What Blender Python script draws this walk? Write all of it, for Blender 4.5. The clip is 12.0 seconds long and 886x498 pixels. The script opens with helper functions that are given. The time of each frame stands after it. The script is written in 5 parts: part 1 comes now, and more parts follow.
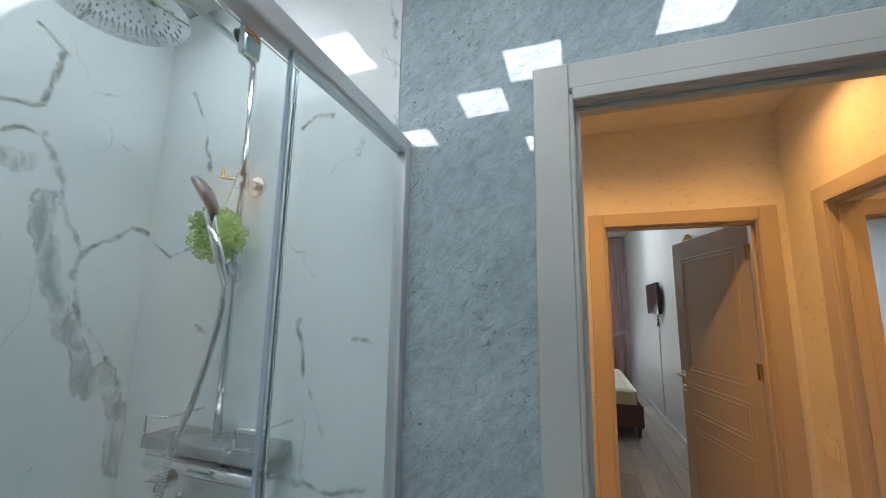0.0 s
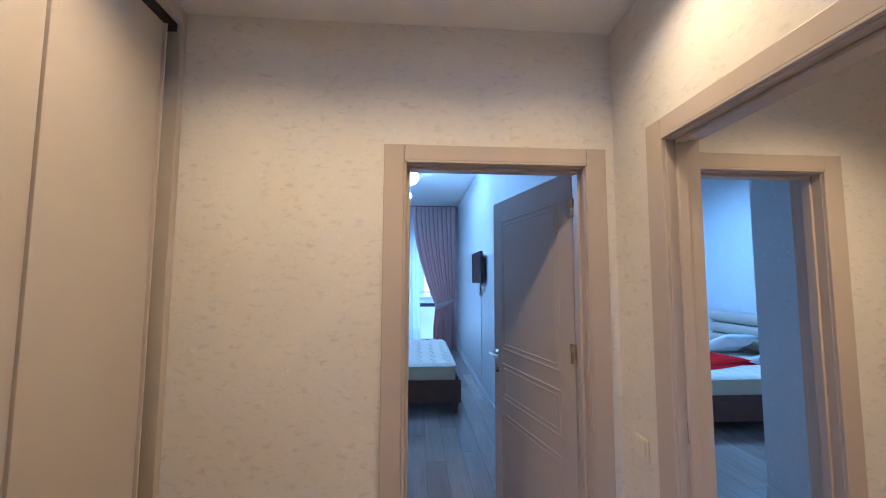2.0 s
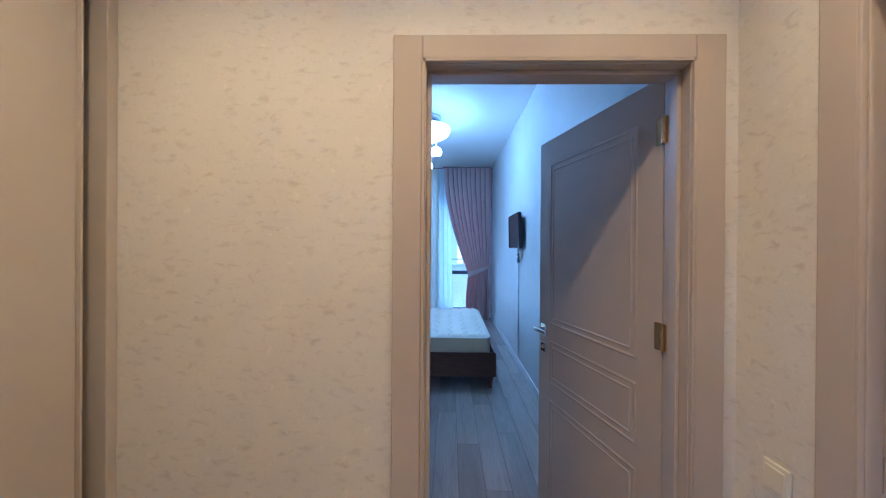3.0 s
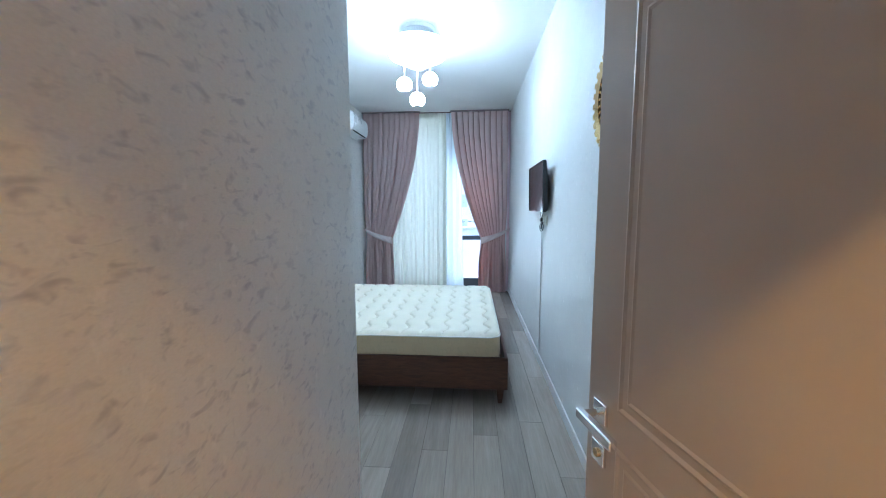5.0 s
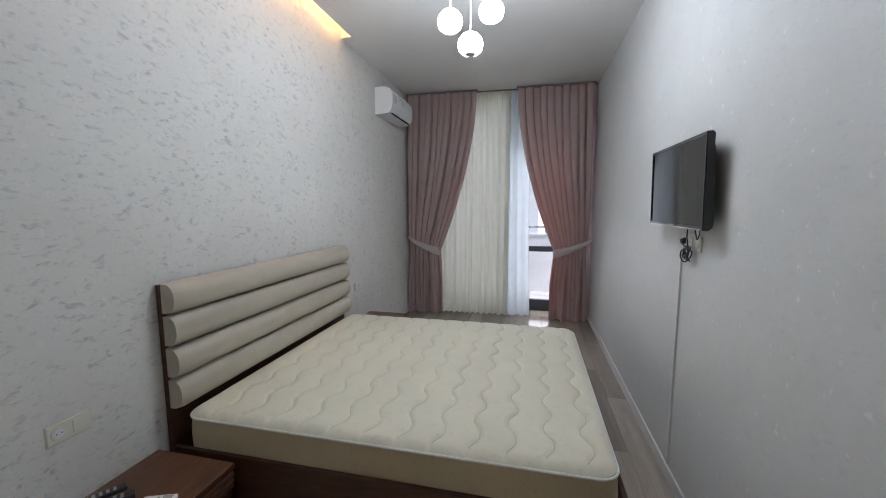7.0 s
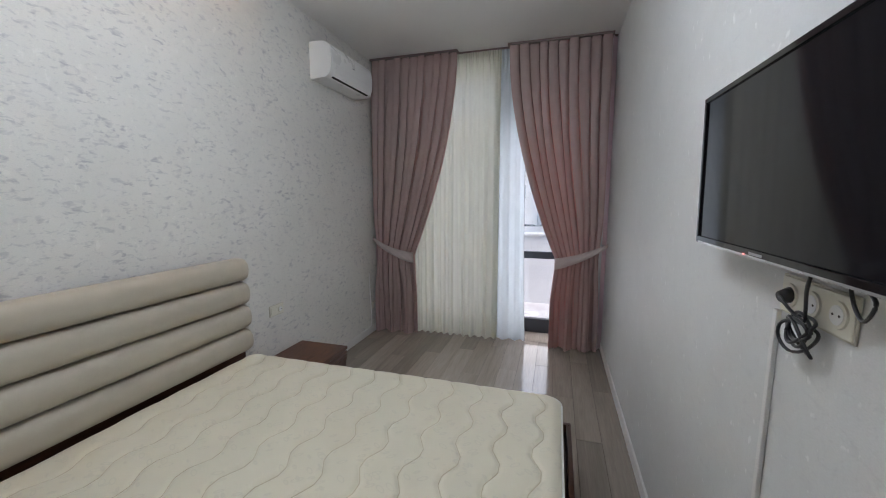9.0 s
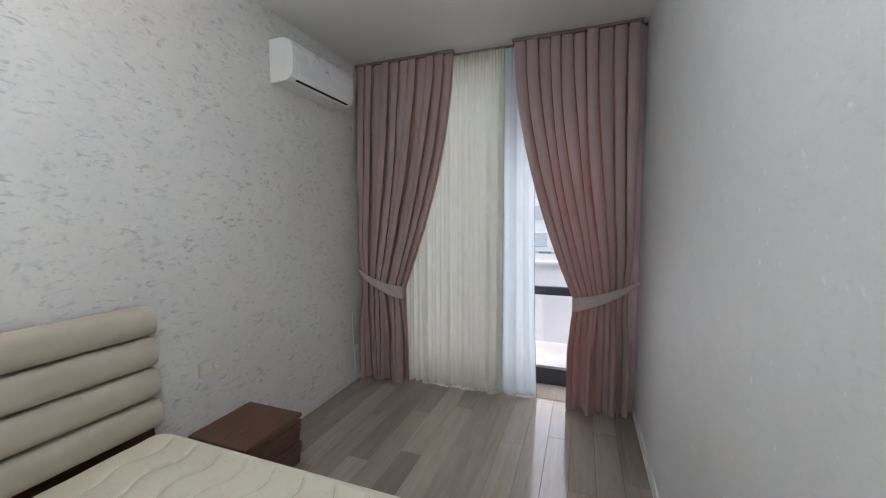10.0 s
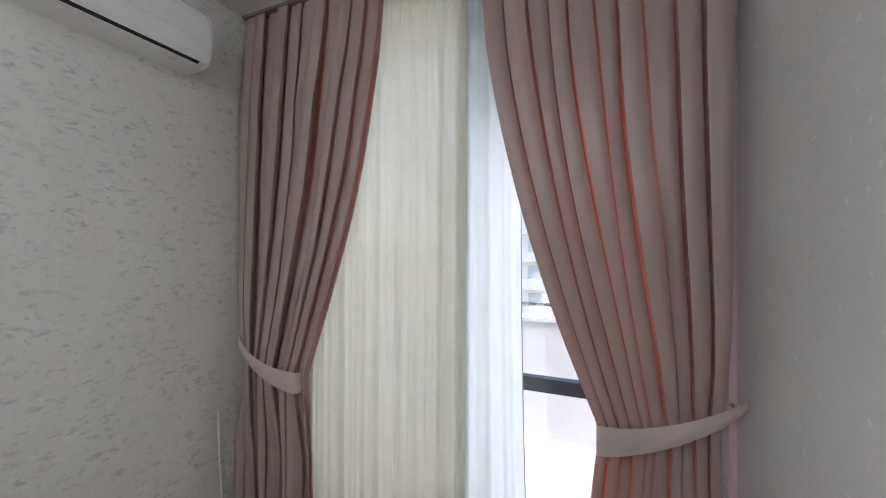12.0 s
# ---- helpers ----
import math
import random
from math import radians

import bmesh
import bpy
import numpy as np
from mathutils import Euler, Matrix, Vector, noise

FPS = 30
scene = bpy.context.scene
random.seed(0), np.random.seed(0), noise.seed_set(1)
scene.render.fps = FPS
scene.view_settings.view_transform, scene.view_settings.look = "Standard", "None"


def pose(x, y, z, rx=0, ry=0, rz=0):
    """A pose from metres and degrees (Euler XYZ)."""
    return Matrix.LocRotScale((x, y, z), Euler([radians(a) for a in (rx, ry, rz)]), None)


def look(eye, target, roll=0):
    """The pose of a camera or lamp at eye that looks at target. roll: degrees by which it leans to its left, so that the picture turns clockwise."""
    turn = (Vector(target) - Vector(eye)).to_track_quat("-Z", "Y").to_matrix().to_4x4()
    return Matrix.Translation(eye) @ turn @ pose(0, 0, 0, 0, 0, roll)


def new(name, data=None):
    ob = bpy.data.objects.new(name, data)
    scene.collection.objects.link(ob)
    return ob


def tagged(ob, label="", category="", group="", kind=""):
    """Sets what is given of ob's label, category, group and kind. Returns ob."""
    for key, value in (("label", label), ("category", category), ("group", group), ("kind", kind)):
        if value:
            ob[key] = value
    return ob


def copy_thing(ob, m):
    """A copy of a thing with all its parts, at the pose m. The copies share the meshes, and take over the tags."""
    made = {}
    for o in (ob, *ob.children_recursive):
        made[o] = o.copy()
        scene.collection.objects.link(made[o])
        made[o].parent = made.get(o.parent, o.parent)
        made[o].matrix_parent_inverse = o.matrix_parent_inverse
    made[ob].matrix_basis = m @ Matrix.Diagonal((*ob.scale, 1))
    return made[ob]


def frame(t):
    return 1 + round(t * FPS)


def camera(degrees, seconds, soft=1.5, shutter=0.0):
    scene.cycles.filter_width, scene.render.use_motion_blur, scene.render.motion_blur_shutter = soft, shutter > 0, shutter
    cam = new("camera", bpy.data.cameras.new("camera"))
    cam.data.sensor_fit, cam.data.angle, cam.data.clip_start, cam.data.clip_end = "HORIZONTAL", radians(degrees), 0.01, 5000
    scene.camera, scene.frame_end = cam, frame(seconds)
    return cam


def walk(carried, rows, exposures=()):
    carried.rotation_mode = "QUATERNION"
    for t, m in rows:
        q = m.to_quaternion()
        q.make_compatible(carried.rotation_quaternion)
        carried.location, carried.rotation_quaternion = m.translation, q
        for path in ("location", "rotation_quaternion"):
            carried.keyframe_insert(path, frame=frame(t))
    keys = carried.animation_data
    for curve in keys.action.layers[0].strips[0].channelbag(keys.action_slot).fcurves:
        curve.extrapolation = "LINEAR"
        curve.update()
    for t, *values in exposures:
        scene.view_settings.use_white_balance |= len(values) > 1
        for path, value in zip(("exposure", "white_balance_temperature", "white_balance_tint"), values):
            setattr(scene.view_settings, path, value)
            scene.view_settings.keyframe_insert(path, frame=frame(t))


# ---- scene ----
cam = camera(99.0, 12.0, soft=1.0, shutter=0.12)
PATH = [
    (0, (-1.17, -2.508, 1.537), (-1.81, -0.639, 1.845), 0.9),
    (0.5, (-1.085, -2.31, 1.538), (-1.653, -0.415, 1.831), 0.3),
    (1, (-1.046, -2.09, 1.54), (-1.057, -0.101, 1.751), 0.7),
    (1.5, (-0.935, -1.845, 1.547), (-0.764, 0.141, 1.72), 0.4),
    (2, (-0.916, -1.591, 1.552), (-0.781, 0.398, 1.712), 0.2),
    (2.5, (-0.917, -1.366, 1.541), (-0.897, 0.631, 1.649), 0.2),
    (3, (-0.889, -1.126, 1.499), (-0.927, 0.874, 1.493), 0.4),
    (3.2, (-0.852, -1.001, 1.508), (-0.916, 0.997, 1.476), 0.4),
    (5, (-0.681, 0.074, 1.543), (-0.83, 2.057, 1.322), -0.2),
    (5.5, (-0.71, 0.421, 1.583), (-0.943, 2.395, 1.355), -0.3),
    (6, (-0.732, 0.773, 1.587), (-1.011, 2.74, 1.358), -0.2),
    (6.5, (-0.809, 1.146, 1.627), (-1.177, 3.099, 1.404), -0.1),
    (6.7, (-0.833, 1.267, 1.611), (-1.254, 3.21, 1.388), 0.0),
    (8.5, (-0.604, 2.386, 1.617), (-1.102, 4.305, 1.357), -0.3),
    (9, (-0.512, 2.717, 1.635), (-1.082, 4.616, 1.368), -0.1),
    (9.5, (-0.412, 3.044, 1.682), (-1.089, 4.909, 1.43), -0.3),
    (10, (-0.452, 3.476, 1.678), (-1.14, 5.346, 1.517), -0.2),
    (10.5, (-0.489, 3.909, 1.688), (-1.179, 5.784, 1.588), 0.1),
    (11, (-0.518, 4.299, 1.763), (-1.252, 6.159, 1.722), 0.2),
    (11.5, (-0.469, 4.701, 1.739), (-1.273, 6.533, 1.742), 0.3),
    (12, (-0.486, 5.137, 1.714), (-1.274, 6.975, 1.721), 0.3),
]
EXPOSURE = [
    (0.0, 1.62, 6400, 12), (0.6, 1.62, 6300, 12), (1.0, 1.74, 5650, 12), (1.5, 1.98, 5000, 11), (2.0, 1.87, 3720, 9), (2.5, 1.82, 3700, 8), (3.2, 1.8, 3700, 8),
    (4.8, 2.55, 4700, 4), (5.5, 2.25, 5600, 9), (6.0, 1.92, 6200, 15), (6.5, 1.6, 6350, 18), (9.0, 1.50, 6500, 18), (10.5, 1.64, 6580, 18), (12.0, 1.88, 6640, 18),
]
walk(cam, [(t, look(eye, target, roll)) for t, eye, target, roll in PATH], EXPOSURE)

# ---- world and large lights ----
world = bpy.data.worlds.new("world")
scene.world = world
world.use_nodes = True
wn = world.node_tree.nodes
sky = wn.new("ShaderNodeTexSky")
sky.sky_type = "NISHITA"
sky.sun_disc = False
sky.sun_elevation = radians(46)
sky.sun_rotation = radians(105)
world.node_tree.links.new(sky.outputs[0], wn["Background"].inputs[0])
wn["Background"].inputs[1].default_value = 0.13
sun = new("sun", bpy.data.lights.new("sun", "SUN"))
sun.data.energy = 2.0
sun.data.angle = radians(10)
sun.data.color = (1.0, 0.95, 0.88)
sun.matrix_world = look((9, 3.4, 11), (-1, 6, 0))

WARM = (1.0, 0.49, 0.125)
COOL = (0.76, 0.91, 1.0)


def area(name, m, sx, sy, watts, color):
    d = bpy.data.lights.new(name, "AREA")
    d.shape, d.size, d.size_y, d.energy, d.color = "RECTANGLE", sx, sy, watts, color
    o = new(name, d)
    o.matrix_world = m
    return o


def spot(name, x, y, z, watts, color, angle=120):
    d = bpy.data.lights.new(name, "SPOT")
    d.energy, d.color, d.spot_size, d.spot_blend, d.shadow_soft_size = watts, color, radians(angle), 1.0, 0.035
    o = new(name, d)
    o.matrix_world = look((x, y, z), (x, y + 0.001, 0))
    return o


# sky light in the openings of the bedroom's outer wall
area("daylight_door", look((-0.70, 7.29, 1.25), (-0.70, 0, 1.05)), 0.74, 2.2, 5.8, (0.93, 0.97, 1.0))
area("daylight_window", look((-1.66, 7.29, 1.55), (-1.66, 0, 1.45)), 0.94, 2.8, 2.35, (0.98, 1.0, 0.97))
# hall downlights
for hx, hy in ((-1.59, -0.587), (-0.96, -0.587), (-0.33, -0.587)):
    spot("hall_spot", hx, hy, 2.655, 15, WARM, 140)
# unseen fill lamp added to brighten the corridor
spot("corridor_fill", 0.75, -0.7, 2.655, 46, WARM, 130)
# second bedroom: fill lamp added to brighten it, without a lamp body
area("second_bedroom_fill", look((2.2, 3.2, 2.98), (2.2, 3.201, 0)), 0.5, 0.5, 14, COOL)


# ---- materials ----
def nodes_of(name):
    m = bpy.data.materials.new(name)
    m.use_nodes = True
    t = m.node_tree
    return m, t, t.nodes["Principled BSDF"]


def add(t, kind, **kw):
    n = t.nodes.new(kind)
    for k, v in kw.items():
        n.inputs[k].default_value = v
    return n


def coords(t, scale=(1, 1, 1), out="Object"):
    c = t.nodes.new("ShaderNodeTexCoord")
    mp = add(t, "ShaderNodeMapping", Scale=scale)
    t.links.new(c.outputs[out], mp.inputs[0])
    return mp.outputs[0]


def ramp(t, src, stops):
    r = t.nodes.new("ShaderNodeValToRGB")
    e = r.color_ramp.elements
    while len(e) < len(stops):
        e.new(0.5)
    for el, (p, c) in zip(e, stops):
        el.position = p
        el.color = (c, c, c, 1) if isinstance(c, (int, float)) else (*c, 1)
    t.links.new(src, r.inputs[0])
    return r.outputs[0]


def mix(t, fac, a, b, mode="MIX"):
    n = t.nodes.new("ShaderNodeMix")
    n.data_type, n.blend_type = "RGBA", mode
    for key, v in ((0, fac), (6, a), (7, b)):
        if isinstance(v, (int, float)):
            n.inputs[key].default_value = v
        elif isinstance(v, tuple):
            n.inputs[key].default_value = (*v, 1)
        else:
            t.links.new(v, n.inputs[key])
    return n.outputs[2]


def noise_tex(t, vec, scale, detail=4, rough=0.55, distort=0.0):
    n = add(t, "ShaderNodeTexNoise", Scale=scale, Detail=detail, Roughness=rough, Distortion=distort)
    t.links.new(vec, n.inputs["Vector"])
    return n.outputs[0]


def bump(t, bsdf, height, strength, dist=0.002):
    b = add(t, "ShaderNodeBump", Strength=strength, Distance=dist)
    t.links.new(height, b.inputs["Height"])
    t.links.new(b.outputs[0], bsdf.inputs["Normal"])


def plain(name, color, rough=0.5, metal=0.0, var=0.08, scale=6.0, grain=180.0, relief=0.05, coat=0.0):
    """A surface with soft blotches and fine grain."""
    m, t, b = nodes_of(name)
    v = coords(t)
    lo, hi = tuple(c * (1 - var) for c in color), tuple(min(1, c * (1 + var)) for c in color)
    big = noise_tex(t, v, scale, 5)
    fine = noise_tex(t, v, grain, 2)
    t.links.new(ramp(t, big, ((0.3, lo), (0.7, hi))), b.inputs["Base Color"])
    t.links.new(ramp(t, big, ((0.3, rough * 0.85), (0.7, min(1, rough * 1.15)))), b.inputs["Roughness"])
    b.inputs["Metallic"].default_value = metal
    b.inputs["Coat Weight"].default_value = coat
    if relief:
        bump(t, b, fine, relief)
    return m


def wallpaper(name, base, fleck, amount=1.0, flakes=0.35):
    """Vinyl wallpaper: pale ground, scattered short horizontal flecks pressed into it, soft clouds, a few pearly flakes."""
    m, t, b = nodes_of(name)
    v1 = coords(t)
    v = coords(t, (1, 1, 2.1))
    a = noise_tex(t, v, 21, 2.5, 0.55, 0.5)
    tiny = noise_tex(t, coords(t, (1, 1, 1.6)), 44, 2, 0.5, 0.4)
    patch = noise_tex(t, v1, 4.5, 2)
    spots = ramp(t, a, ((0.55, 0.0), (0.71, 1.0)))
    dots = ramp(t, tiny, ((0.60, 0.0), (0.76, 0.6)))
    marks = mix(t, 1.0, spots, dots, "LIGHTEN")
    holes = ramp(t, patch, ((0.34, 0.4), (0.55, 1.0)))
    k = mix(t, 1.0, marks, holes, "MULTIPLY")
    k2 = mix(t, 1.0, k, (amount * 0.8, amount * 0.8, amount * 0.8), "MULTIPLY")
    cloud = ramp(t, noise_tex(t, v1, 2.6, 5, 0.65, 0.6), ((0.3, tuple(c * 0.93 for c in base)), (0.7, base)))
    grainy = mix(t, 0.10, cloud, ramp(t, noise_tex(t, v, 150, 3), ((0.35, 0.4), (0.65, 1.0))), "MULTIPLY")
    pearl = ramp(t, noise_tex(t, coords(t, (1, 1, 0.8)), 27, 3, 0.6), ((0.64, 0.0), (0.70, flakes)))
    col = mix(t, k2, grainy, fleck)
    col = mix(t, pearl, col, tuple(min(1, c * 1.14) for c in base))
    t.links.new(col, b.inputs["Base Color"])
    t.links.new(ramp(t, a, ((0.5, 0.60), (0.72, 0.40))), b.inputs["Roughness"])
    relief = mix(t, 0.35, mix(t, 1.0, (1.0, 1.0, 1.0), marks, "SUBTRACT"), noise_tex(t, v, 70, 3))
    bump(t, b, relief, 0.25, 0.0014)
    return m


def vein_distance(t, w, lines):
    """Least distance from the point w to polylines, as one value."""
    least = None
    for line in lines:
        for p, q in zip(line, line[1:]):
            p, q = Vector(p), Vector(q)
            d = q - p
            a = t.nodes.new("ShaderNodeVectorMath")
            a.operation = "SUBTRACT"
            t.links.new(w, a.inputs[0])
            a.inputs[1].default_value = p
            dot = t.nodes.new("ShaderNodeVectorMath")
            dot.operation = "DOT_PRODUCT"
            t.links.new(a.outputs[0], dot.inputs[0])
            dot.inputs[1].default_value = d / d.length_squared
            h = t.nodes.new("ShaderNodeClamp")
            t.links.new(dot.outputs["Value"], h.inputs[0])
            along = t.nodes.new("ShaderNodeVectorMath")
            along.operation = "SCALE"
            along.inputs[0].default_value = d
            t.links.new(h.outputs[0], along.inputs["Scale"])
            gap = t.nodes.new("ShaderNodeVectorMath")
            gap.operation = "DISTANCE"
            t.links.new(a.outputs[0], gap.inputs[0])
            t.links.new(along.outputs[0], gap.inputs[1])
            out = gap.outputs["Value"]
            if least is None:
                least = out
            else:
                mn = t.nodes.new("ShaderNodeMath")
                mn.operation = "MINIMUM"
                t.links.new(least, mn.inputs[0])
                t.links.new(out, mn.inputs[1])
                least = mn.outputs[0]
    return least


def marble(name, thin, broad):
    """White porcelain with branching grey veins along the lines given, smoky slivers along the broad ones, and hairlines."""
    m, t, b = nodes_of(name)
    v = coords(t)

    def warped(scale, detail, amount):
        bend = add(t, "ShaderNodeTexNoise", Scale=scale, Detail=detail, Roughness=0.65)
        t.links.new(v, bend.inputs["Vector"])
        sh = t.nodes.new("ShaderNodeVectorMath")
        sh.operation = "MULTIPLY_ADD"
        sh.inputs[1].default_value = (amount, amount, amount)
        t.links.new(bend.outputs["Color"], sh.inputs[0])
        off = t.nodes.new("ShaderNodeVectorMath")
        off.operation = "SUBTRACT"
        t.links.new(v, off.inputs[0])
        off.inputs[1].default_value = (amount / 2, amount / 2, amount / 2)
        t.links.new(off.outputs[0], sh.inputs[2])
        return sh.outputs[0]
    w = warped(9.0, 5.0, 0.07)
    d = vein_distance(t, w, thin)
    veins = ramp(t, d, ((0.0015, 1.0), (0.0045, 0.7), (0.011, 0.0)))
    veins = mix(t, ramp(t, noise_tex(t, v, 13, 3, 0.6), ((0.36, 0.25), (0.56, 1.0))), (0, 0, 0), veins)
    both = veins
    if broad:
        w2 = warped(5.0, 6.0, 0.13)
        d2 = vein_distance(t, w2, broad)
        smoke = ramp(t, d2, ((0.004, 0.62), (0.026, 0.50), (0.032, 0.0)))
        smoke = mix(t, ramp(t, noise_tex(t, coords(t, (1, 1, 0.4)), 16, 6, 0.7, 0.8), ((0.40, 0.15), (0.56, 1.0))), (0, 0, 0), smoke)
        edge = ramp(t, d2, ((0.024, 0.0), (0.029, 0.85), (0.034, 0.0)))
        edge = mix(t, ramp(t, noise_tex(t, v, 8, 3), ((0.46, 0.0), (0.56, 1.0))), (0, 0, 0), edge)
        both = mix(t, 1.0, both, mix(t, 1.0, smoke, edge, "LIGHTEN"), "LIGHTEN")
    vo = add(t, "ShaderNodeTexVoronoi", Scale=2.6)
    vo.feature = "DISTANCE_TO_EDGE"
    t.links.new(warped(1.6, 5.0, 0.5), vo.inputs["Vector"])
    hair = ramp(t, vo.outputs["Distance"], ((0.001, 0.6), (0.006, 0.0)))
    hair = mix(t, ramp(t, noise_tex(t, v, 3.4, 5, 0.6), ((0.53, 0.0), (0.60, 0.8))), (0, 0, 0), hair)
    both = mix(t, 1.0, both, hair, "LIGHTEN")
    ground = ramp(t, noise_tex(t, v, 0.9, 4), ((0.3, (0.69, 0.74, 0.74)), (0.7, (0.78, 0.82, 0.82))))
    t.links.new(mix(t, both, ground, (0.20, 0.205, 0.19)), b.inputs["Base Color"])
    b.inputs["Roughness"].default_value = 0.06
    b.inputs["IOR"].default_value = 1.5
    return m


# veins of the shower walls: side wall as (y, z), back wall as (x, z)
SIDE_THIN = [[(-2.603, y, z) for y, z in line] for line in (
    ((-1.90, 2.0), (-1.885, 1.97), (-1.835, 1.88), (-1.845, 1.83), (-1.80, 1.75), (-1.763, 1.685), (-1.724, 1.73), (-1.64, 1.79), (-1.58, 1.775)),
    ((-2.03, 2.05), (-1.915, 2.10), (-1.894, 2.29), (-1.965, 2.33)),
    ((-2.02, 1.965), (-1.962, 2.01), (-1.90, 2.015)),
    ((-1.763, 1.685), (-1.79, 1.62), (-1.75, 1.48), (-1.686, 1.40), (-1.62, 1.26)),
    ((-2.10, 1.55), (-2.02, 1.50)), ((-2.4, 2.3), (-2.2, 1.9), (-2.25, 1.5), (-2.1, 1.1)))]
SIDE_BROAD = [[(-2.603, y, z) for y, z in line] for line in (
    ((-1.884, 1.83), (-1.868, 1.72), (-1.82, 1.58), (-1.765, 1.46)), ((-1.79, 1.50), (-1.735, 1.36), (-1.70, 1.26)), ((-1.675, 1.32), (-1.61, 1.17), (-1.585, 1.0)),
    ((-1.99, 1.94), (-1.93, 1.935)))]
BACK_THIN = [[(x, -1.585, z) for x, z in line] for line in (
    ((-2.60, 1.76), (-2.49, 1.70), (-2.40, 1.725), (-2.34, 1.71)), ((-2.49, 2.35), (-2.39, 2.175), (-2.352, 2.0)),
    ((-1.93, 1.50), (-1.905, 1.42), (-1.913, 1.33)), ((-1.885, 1.30), (-1.835, 1.20)), ((-1.96, 1.07), (-1.83, 1.05), (-1.69, 1.075)),
    ((-2.335, 1.47), (-2.266, 1.42), (-2.25, 1.37)), ((-1.97, 2.10), (-1.91, 2.125), (-1.85, 2.12)), ((-1.74, 1.45), (-1.69, 1.447)),
    ((-2.5, 1.10), (-2.44, 1.05), (-2.40, 0.98)), ((-1.72, 2.62), (-1.65, 2.40), (-1.645, 2.22)))]


def slate(name):
    """Blue-grey polished porcelain with a cleft-stone print: slanting clefts, pale drifts and short dark chips."""
    m, t, b = nodes_of(name)
    v = coords(t)
    c = t.nodes.new("ShaderNodeTexCoord")
    mp = add(t, "ShaderNodeMapping", Rotation=(0, radians(42), 0))
    t.links.new(c.outputs["Object"], mp.inputs[0])
    mq = add(t, "ShaderNodeMapping", Scale=(1.2, 2.0, 2.3))
    t.links.new(mp.outputs[0], mq.inputs[0])
    slant = mq.outputs[0]
    big = ramp(t, noise_tex(t, slant, 1.5, 7, 0.62, 0.8), ((0.30, (0.315, 0.40, 0.428)), (0.70, (0.455, 0.55, 0.575))))
    drift = ramp(t, noise_tex(t, slant, 3.0, 8, 0.72, 1.4), ((0.56, 0.0), (0.70, 0.5)))
    mid = ramp(t, noise_tex(t, slant, 20, 9, 0.88, 0.5), ((0.38, 0.74), (0.60, 1.15)))
    pits = ramp(t, noise_tex(t, slant, 30, 6, 0.7, 2.0), ((0.36, 0.25), (0.42, 1.0)))
    gate = ramp(t, noise_tex(t, v, 3.5, 3), ((0.42, 0.15), (0.58, 0.85)))
    k = mix(t, 1.0, big, mid, "MULTIPLY")
    k = mix(t, drift, k, (0.62, 0.69, 0.71))
    k = mix(t, gate, k, mix(t, 1.0, k, pits, "MULTIPLY"))
    t.links.new(k, b.inputs["Base Color"])
    b.inputs["Roughness"].default_value = 0.02
    return m


def wood(name, dark, light, axis=(1, 1, 1), rough=0.4, random_tone=0.0, grain=9.0):
    """Stretched grain along the axis with the small scale."""
    m, t, b = nodes_of(name)
    v = coords(t, axis)
    if random_tone:
        info = t.nodes.new("ShaderNodeObjectInfo")
        sh = t.nodes.new("ShaderNodeVectorMath")
        sh.operation = "MULTIPLY_ADD"
        sh.inputs[1].default_value = (37, 23, 11)
        t.links.new(info.outputs["Random"], sh.inputs[0])
        t.links.new(v, sh.inputs[2])
        v = sh.outputs[0]
    g = noise_tex(t, v, grain, 7, 0.65, 0.8)
    fine = noise_tex(t, v, grain * 7, 4, 0.6)
    c = ramp(t, g, ((0.30, dark), (0.52, tuple((a + q) / 2 for a, q in zip(dark, light))), (0.72, light)))
    c = mix(t, 0.22, c, ramp(t, fine, ((0.35, 0.55), (0.6, 1.0))), "MULTIPLY")
    if random_tone:
        tone = ramp(t, info.outputs["Random"], ((0.0, 1 - random_tone), (1.0, 1 + random_tone * 0.5)))
        c = mix(t, 1.0, c, tone, "MULTIPLY")
    t.links.new(c, b.inputs["Base Color"])
    t.links.new(ramp(t, fine, ((0.3, rough * 0.8), (0.7, min(1, rough * 1.25)))), b.inputs["Roughness"])
    bump(t, b, fine, 0.08, 0.001)
    return m


